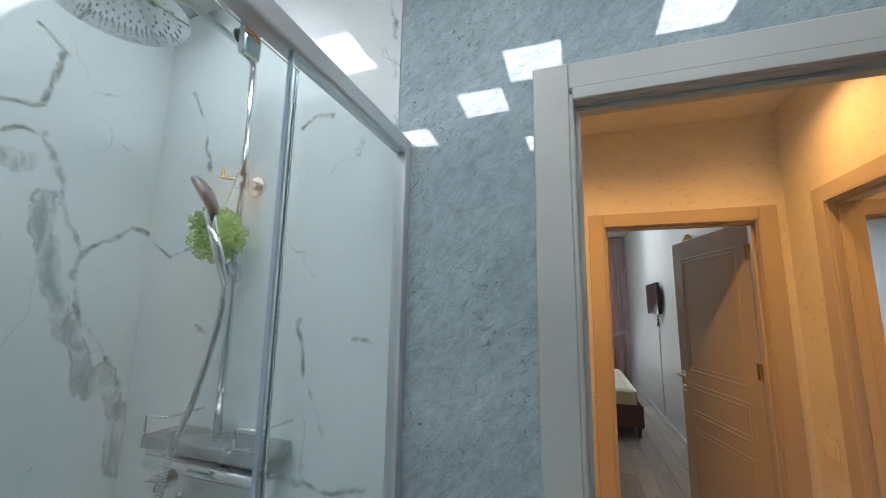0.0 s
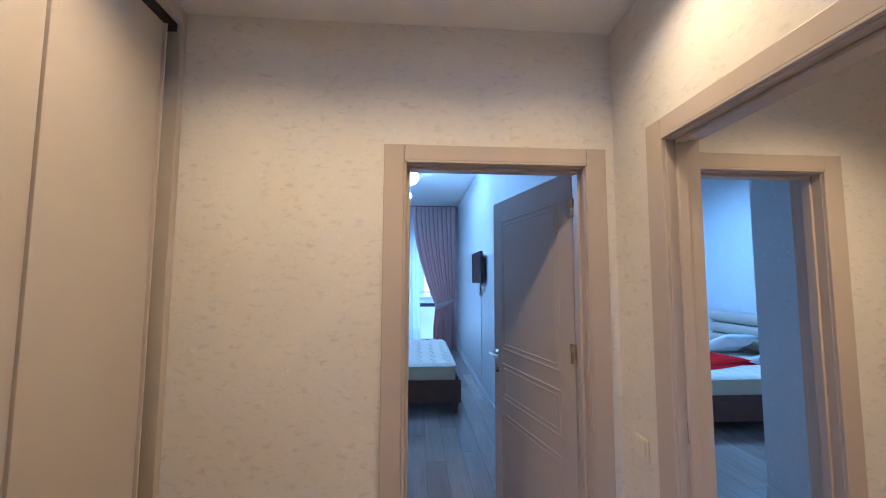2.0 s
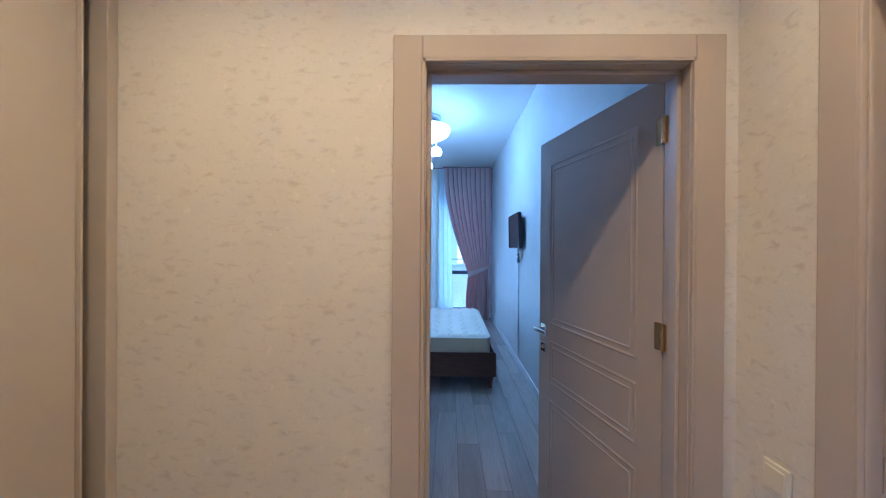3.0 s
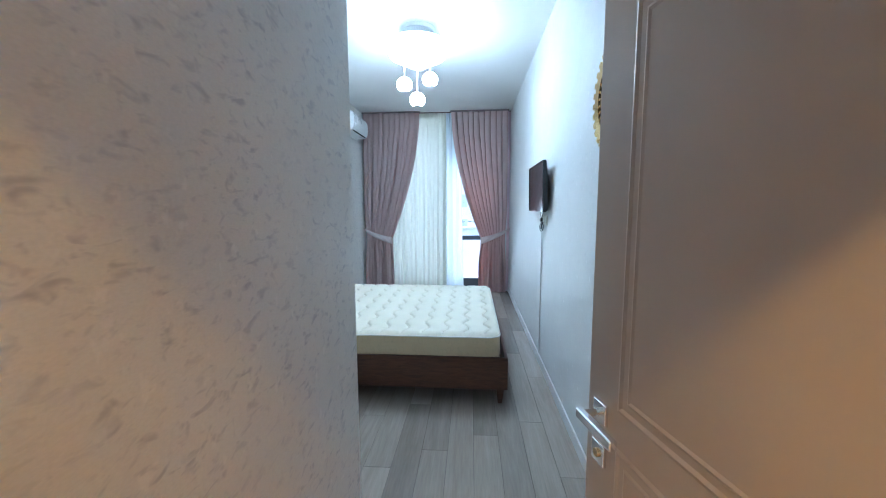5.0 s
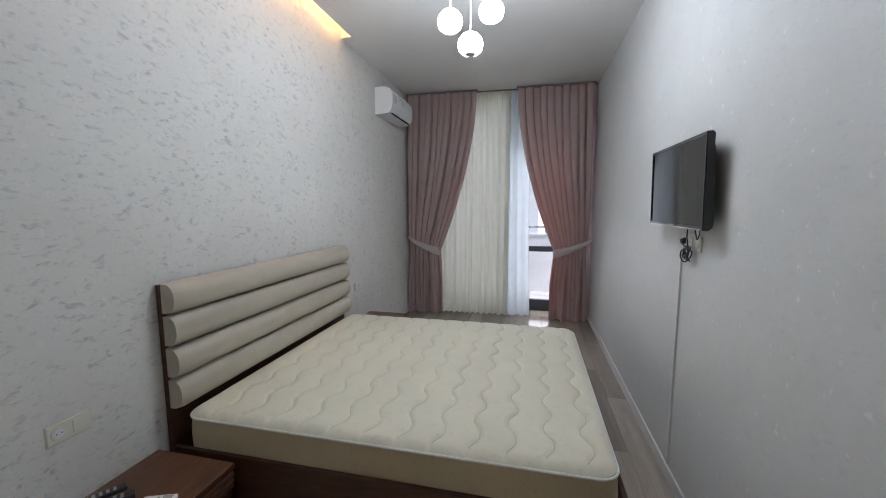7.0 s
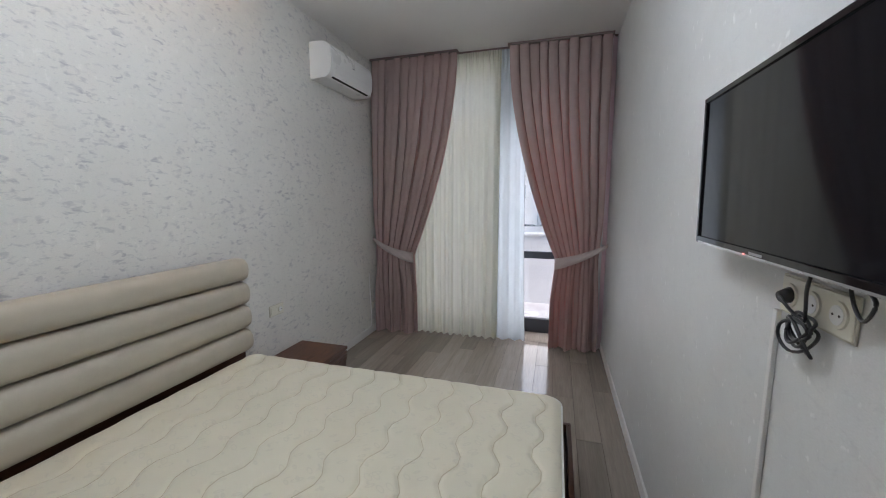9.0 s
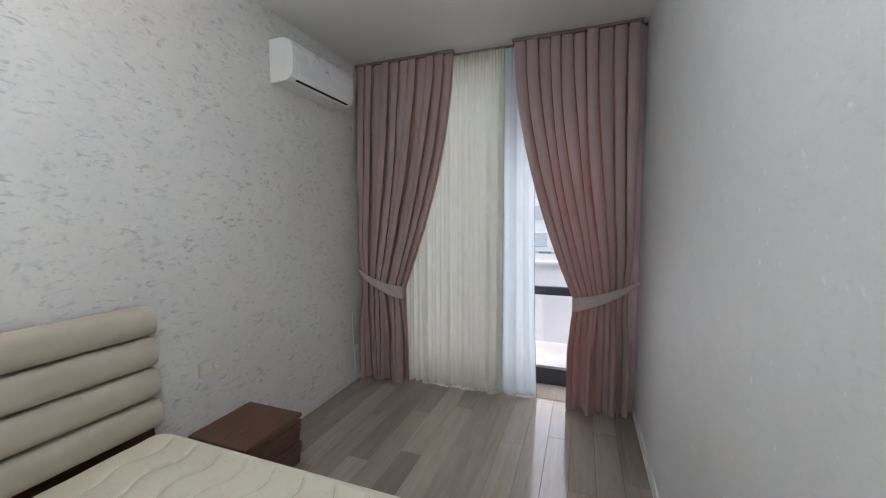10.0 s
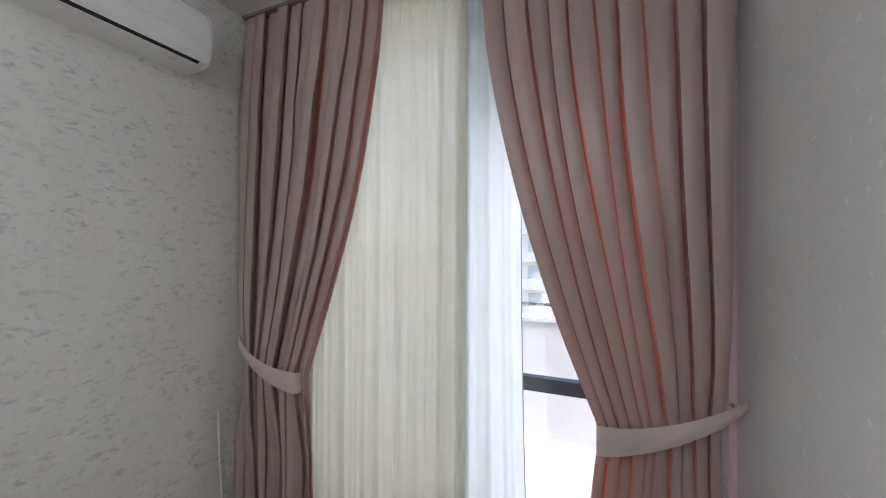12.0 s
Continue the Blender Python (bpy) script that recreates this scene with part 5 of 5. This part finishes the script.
def television():
    t = thing("television", pose(-0.081, 3.674, 1.714, 0, 0, 0), "black flat television on a tilting wall bracket", "television")
    tilt = pose(0.012, 0.044, 0, 0, -1.0, 0)
    w, h = 0.381, 0.217

    def put(bm):
        bmesh.ops.transform(bm, matrix=tilt, verts=bm.verts)
        return bm
    bm = extrude(bmesh.new(), [(-0.012, -h), (-0.012, h), (0.006, h), (0.014, h - 0.010), (0.014, -h + 0.006), (0.008, -h)], "y", -w, w)
    extrude(bm, [(0.0141, -h + 0.008), (0.0141, h - 0.05), (0.020, h - 0.07), (0.028, -h + 0.12), (0.028, -h + 0.03), (0.024, -h + 0.010)], "y", -w + 0.006, w - 0.006)
    body = part("housing", put(bm), M_BLACK, t)
    part("screen", put(boxed(-0.0135, -0.0121, -w + 0.014, w - 0.014, -h + 0.020, h - 0.014)), M_SCREEN, t)
    for y0, y1, z0, z1 in ((-w, w, h - 0.014, h), (-w, w, -h, -h + 0.020), (-w, -w + 0.014, -h + 0.0201, h - 0.0141), (w - 0.014, w, -h + 0.0201, h - 0.0141)):
        part("bezel", put(boxed(-0.019, -0.0121, y0, y1, z0, z1, 0.002)), M_BLACKGLOSS, t)
    part("bottom_strip", put(boxed(-0.0192, -0.0189, -w + 0.02, w - 0.02, -h + 0.001, -h + 0.006)), M_BRUSHED, t)
    part("standby_light", put(boxed(-0.0205, -0.019, 0.05, 0.058, -h + 0.004, -h + 0.008)), glow("standby_red", (1, 0.05, 0.03), 0.6), t)
    part("badge", put(boxed(-0.0200, -0.019, -0.03, 0.03, -h + 0.008, -h + 0.014)), M_GREYPLASTIC, t)
    br = part("wall_bracket", boxed(0.064, 0.0805, -0.11, 0.11, -0.10, 0.12, 0.003), M_BLACK, t)
    part("bracket_arm", boxed(0.028, 0.064, -0.10, -0.07, -0.09, 0.10, 0.002), M_BLACK, br)
    part("bracket_arm", boxed(0.028, 0.064, 0.07, 0.10, -0.09, 0.10, 0.002), M_BLACK, br)
    cab = spline([(0.03, -0.10, -0.20), (0.03, -0.085, -0.25), (0.045, -0.06, -0.30), (0.05, -0.05, -0.325), (0.05, 0.0, -0.315), (0.046, 0.035, -0.295)], 8)
    part("power_cable", tube(bmesh.new(), cab, 0.0035, 6), M_BLACK, t, smooth=True)
    part("power_cable", tube(bmesh.new(), spline([(0.01, -0.22, -0.20), (0.02, -0.22, -0.245), (0.01, -0.26, -0.262), (0.015, -0.27, -0.235), (0.02, -0.25, -0.22)], 8), 0.003, 6), M_BLACK, t, smooth=True)
    rnd = random.Random(8)
    for k in range(5):
        cy, cz = -0.03 + rnd.uniform(-0.018, 0.018), -0.352 + rnd.uniform(-0.01, 0.01)
        sy, sz = rnd.uniform(0.045, 0.07), rnd.uniform(0.018, 0.03)
        rot = rnd.uniform(-0.5, 0.6)
        loop = []
        for i in range(25):
            a = 2 * math.pi * i / 24
            y, z = sy * math.cos(a), sz * math.sin(a) * (1 + 0.4 * math.cos(a))
            loop.append((0.050 + 0.010 * math.sin(a + k), cy + y * math.cos(rot) - z * math.sin(rot), cz + y * math.sin(rot) + z * math.cos(rot)))
        part("coiled_cable", tube(bmesh.new(), loop, 0.0035, 6), M_BLACK, t, smooth=True)
    part("plug", cyl(bmesh.new(), (0.071, 0.044, -0.292), (0.050, 0.036, -0.296), 0.018, 0.014, 16), M_BLACK, t, smooth=True)


television()
socket(pose(-0.001, 3.645, 1.42, 0, 0, -90), 3, "cream triple wall socket under the television")
trunk = solid("cable_trunking", boxed(-0.012, -0.001, 3.762, 3.778, 0.09, 1.375, 0.002), M_BASE, "thin grey-white cable trunking running down the wall", "cable trunking")
socket(pose(-2.639, 5.15, 0.75, 0, 0, 90), 2, "cream double wall socket beside the headboard")
socket(pose(-2.639, 6.81, 0.335, 0, 0, 90), 1, "cream single wall socket near the curtain")
socket(pose(-2.639, 2.508, 0.715, 0, 0, 90), 2, "cream socket and switch plate above the nightstand", True)
socket(pose(3.15, 4.799, 0.72), 2, "cream wall socket in the second bedroom")
solid("loose_cable", tube(bmesh.new(), spline([(-2.632, 6.735, 0.09), (-2.622, 6.73, 0.2), (-2.625, 6.715, 0.45), (-2.630, 6.707, 0.75)], 8), 0.006, 8), M_WHITEPLASTIC, "loose white cable standing up against the wall", "cable", smooth=True)


def gear_clock():
    c = thing("wall_clock", pose(-0.004, 1.995, 2.075, 0, 0, -90), "large gold gear-shaped mirrored wall clock", "clock")

    def ring(r0, r1, y0, y1, n=72, m=Matrix()):
        bm = bmesh.new()
        loops = []
        for r, y in ((r0, y0), (r1, y0), (r1, y1), (r0, y1)):
            loops.append([bm.verts.new((r * math.cos(2 * math.pi * i / n), y, r * math.sin(2 * math.pi * i / n))) for i in range(n)])
        for k in range(4):
            a, b = loops[k], loops[(k + 1) % 4]
            for i in range(n):
                bm.faces.new((a[i], a[(i + 1) % n], b[(i + 1) % n], b[i]))
        return bm
    part("dial", cyl(bmesh.new(), (0, -0.002, 0), (0, -0.010, 0), 0.205, n=64), M_BLACKGLOSS, c)
    outer = part("gear_ring", ring(0.178, 0.232, -0.022, -0.011), M_GOLD, c, "polished gold gear ring")
    for i in range(30):
        a = 2 * math.pi * i / 30
        bm = boxed(0.231, 0.262, -0.022, -0.011, -0.0135, 0.0135)
        bmesh.ops.transform(bm, matrix=pose(0, 0, 0, 0, math.degrees(a), 0), verts=bm.verts)
        part("tooth", bm, M_GOLD, outer)
    part("inner_ring", ring(0.128, 0.140, -0.020, -0.011), M_GOLD, c)
    part("minute_ring", ring(0.080, 0.088, -0.020, -0.011), M_GOLD, c)
    for i in range(30):
        bm = boxed(0.150, 0.178, -0.019, -0.011, -0.006, 0.006)
        bmesh.ops.transform(bm, matrix=pose(0, 0, 0, 0, i * 12 + 6, 0), verts=bm.verts)
        part("inner_tooth", bm, M_GOLD, c)
    for i in range(12):
        bm = bmesh.new()
        for k in range(1 + (i % 3)):
            box(bm, 0.094, 0.124, -0.016, -0.011, -0.010 + k * 0.009, -0.006 + k * 0.009)
        bmesh.ops.transform(bm, matrix=pose(0, 0, 0, 0, i * 30, 0), verts=bm.verts)
        part("hour_mark", bm, M_GOLD, c)
    for ang, l, wd in ((28, 0.15, 0.007), (118, 0.10, 0.010)):
        bm = boxed(-0.03, l, -0.026, -0.023, -wd / 2, wd / 2)
        bmesh.ops.transform(bm, matrix=pose(0, 0, 0, 0, ang, 0), verts=bm.verts)
        part("clock_hand", bm, M_GOLD, c)
    part("hub", cyl(bmesh.new(), (0, -0.010, 0), (0, -0.030, 0), 0.012, n=20), M_GOLD, c)


gear_clock()


# ---- window, balcony and distance ----
def window_unit(name, x0, x1, z0, z1, bars, label):
    w = thing(name, pose(0, 7.35, 0), label, "window", kind="structure")
    f = 0.06
    for a, b, c, d in ((x0, x0 + f, z0, z1), (x1 - f, x1, z0, z1), (x0 + f, x1 - f, z1 - f, z1), (x0 + f, x1 - f, z0, z0 + f * 2.8)):
        part("window_frame", boxed(a, b, -0.035, 0.035, c, d, 0.004), M_ANTHRACITE, w)
    zs = [z0 + f * 2.8]
    for z in bars:
        part("window_bar", boxed(x0 + f, x1 - f, -0.032, 0.032, z - 0.04, z + 0.04, 0.004), M_ANTHRACITE, w)
        zs += [z - 0.04, z + 0.04]
    zs.append(z1 - f)
    for a, b in zip(zs[::2], zs[1::2]):
        p = part("pane", boxed(x0 + f, x1 - f, -0.004, 0.004, a, b), M_PANE, w)
        p.visible_shadow = False
    return w


window_unit("window_1", -2.15, -1.16, 0.002, 3.10, (0.955,), "anthracite framed bedroom window")
window_unit("door_balcony", -1.12, -0.28, 0.002, 2.80, (0.955,), "anthracite framed glazed balcony door")
for tx0, tx1 in ((-2.15, -1.16), (-1.12, -0.28)):
    solid("threshold", boxed(tx0, tx1, 7.001, 7.42, -0.05, 0.0005), M_PLANK, "laminate floor strip running into the window reveal", "threshold", "structure")
balcony = solid("balcony_floor", boxed(-4.0, 2.0, 7.421, 8.95, -0.25, -0.02), M_BALCONY, "pale marble-look balcony floor", "floor", "structure")
par = thing("parapet", Matrix(), "white rendered balcony parapet with a slim steel handrail", "parapet", kind="structure")
part("wall", boxed(-4.0, 2.0, 8.75, 8.90, -0.02, 1.05), M_PARAPET, par)
part("coping", boxed(-4.0, 2.0, 8.73, 8.92, 1.05, 1.09, 0.006), M_PARAPET, par)
for i in range(4):
    part("rail_post", boxed(-3.2 + i * 1.5, -3.16 + i * 1.5, 8.80, 8.84, 1.09, 1.19), M_BRUSHED, par)
part("handrail", boxed(-4.0, 2.0, 8.805, 8.835, 1.19, 1.22, 0.006), M_BRUSHED, par)
solid("ground", boxed(-1500, 1500, 9.5, 3000, -14.2, -14.0), plain("dry_ground", (0.20, 0.19, 0.13), 0.95, var=0.3, scale=0.05), "distant dry ground below", "ground", "structure")


def house(m, label):
    h = thing("house", m, label, "house", "distant houses")
    w = part("wall", boxed(-6, 6, -5, 5, 0, 6.2), M_STUCCO, h)
    bm = bmesh.new()
    a = [bm.verts.new(p) for p in ((-6.6, -5.6, 6.1), (6.6, -5.6, 6.1), (6.6, 5.6, 6.1), (-6.6, 5.6, 6.1))]
    r = [bm.verts.new((-2.5, 0, 8.8)), bm.verts.new((2.5, 0, 8.8))]
    bm.faces.new(a)
    bm.faces.new((a[0], a[1], r[1], r[0]))
    bm.faces.new((a[2], a[3], r[0], r[1]))
    bm.faces.new((a[1], a[2], r[1]))
    bm.faces.new((a[3], a[0], r[0]))
    part("roof", bm, M_ROOF, h)
    for z in (1.0, 3.9):
        for x in (-4, -1.3, 1.3, 4):
            win = part("window", boxed(x - 0.6, x + 0.6, -5.06, -5.0, z, z + 1.4), M_PARAPET, w)
    return h


rnd = random.Random(5)
h0 = house(pose(3, 70, -14, 0, 0, 8), "distant pale stucco house with terracotta hipped roof")
for hx, hy in ((-16, 66), (22, 84), (-38, 92), (44, 70), (-4, 104), (-26, 128), (14, 132), (60, 118), (-60, 120), (36, 160), (-10, 170)):
    copy_thing(h0, pose(hx, hy, -14 + (hy - 60) * 0.02, 0, 0, rnd.uniform(-25, 25)))


def apartment_block(m):
    """A distant apartment house with rows of windows and balconies."""
    a = thing("apartment_building", m, "distant grey apartment building with rows of windows", "building")
    w = part("wall", boxed(-11, 9, 0, 10, 0, 24), M_FACADE, a)
    part("roof", boxed(-11.4, 9.4, -0.4, 10.4, 24, 24.6), M_PARAPET, a)
    pane = mesh_of("window", boxed(-0.7, 0.7, -0.10, 0.02, 0, 1.5, 0.04, 1), M_FARPANE)
    slab = mesh_of("balcony", boxed(-1.4, 1.4, -1.2, 0.0, -0.15, 0.9), M_PARAPET)
    for f in range(8):
        for i in range(7):
            o = new("window", pane)
            o.parent, o.location = w, (-9.3 + i * 2.75, 0, 1.0 + f * 2.9)
            if i % 3 == 1:
                q = new("balcony", slab)
                q.parent, q.location = w, (-9.3 + i * 2.75, -0.02, 0.2 + f * 2.9)


apartment_block(pose(-9, 46, -14, 0, 0, -6))


def tree(m, seed):
    rnd = random.Random(seed)
    t = thing("tree", m, "distant green leafy tree among the houses", "tree", "distant trees")
    bm = bmesh.new()
    cyl(bm, (0, 0, 0), (0.1, 0, 3.0), 0.28, 0.16, 8)
    tips = []
    for k in range(7):
        a = k * 0.9 + rnd.uniform(-0.3, 0.3)
        tip = Vector((math.cos(a) * rnd.uniform(0.8, 2.0), math.sin(a) * rnd.uniform(0.8, 2.0), rnd.uniform(4.0, 6.6)))
        cyl(bm, (0.1, 0, 2.4 + 0.1 * k), tip, 0.10, 0.03, 6)
        tips.append(tip)
    part("trunk", bm, M_BARK, t)
    bm = bmesh.new()
    for k in range(900):
        c = rnd.choice(tips) + Vector((rnd.gauss(0, 0.62), rnd.gauss(0, 0.62), rnd.gauss(0, 0.5)))
        d1 = Vector((rnd.gauss(0, 1), rnd.gauss(0, 1), rnd.gauss(0, 1))).normalized() * 0.16
        d2 = d1.cross(Vector((rnd.gauss(0, 1), rnd.gauss(0, 1), rnd.gauss(0, 1)))).normalized() * 0.10
        bm.faces.new([bm.verts.new(c + d1), bm.verts.new(c + d2), bm.verts.new(c - d1), bm.verts.new(c - d2)])
    tagged(part("crown", bm, M_LEAF, t), kind="stuff")
    return t


t0 = tree(pose(-0.5, 52, -14), 3)
for tx, ty in ((5, 55), (-4, 58), (9, 61), (0, 63), (13, 52)):
    copy_thing(t0, pose(tx, ty, -14, 0, 0, tx * 40))


# ---- floor planks ----
solid("subfloor", boxed(-2.64, 0.0, 0.13, 7.0, -0.1, -0.008), M_SUBFLOOR, "dark underlay between floor planks", "floor", "structure")
solid("subfloor_second", boxed(0.10, 3.7, 0.13, 4.8, -0.1, -0.008), M_SUBFLOOR, "dark underlay of the second bedroom", "floor", "structure")


def planks(name, x0, x1, y0, y1, label, off):
    fl = thing(name, Matrix(), label, "floor", kind="structure")
    w, l = 0.165, 1.29
    cache = {}

    def plank_mesh(pw, pl):
        key = (round(pw, 3), round(pl, 3))
        if key not in cache:
            cache[key] = mesh_of("plank", boxed(0.0007, pw - 0.0007, 0.0007, pl - 0.0007, -0.008, 0.0, 0.0012, 1), M_PLANK)
        return cache[key]
    x, k = x0, off
    while x < x1 - 0.005:
        pw = min(w, x1 - x)
        y = y0 - (k * 0.43 % 1.0) * l
        while y < y1 - 0.005:
            a, b = max(y, y0), min(y + l, y1)
            if b - a > 0.01:
                p = new("plank", plank_mesh(pw, b - a))
                p.parent = fl
                p.location = (x, a, 0)
            y += l
        x += w
        k += 1


planks("floor_bedroom", -2.64, 0.0, 0.13, 7.0, "grey-brown oak laminate planks with thin joints", 0)
planks("floor_second", 0.10, 3.7, 0.13, 4.8, "grey-brown oak laminate planks in the second bedroom", 3)
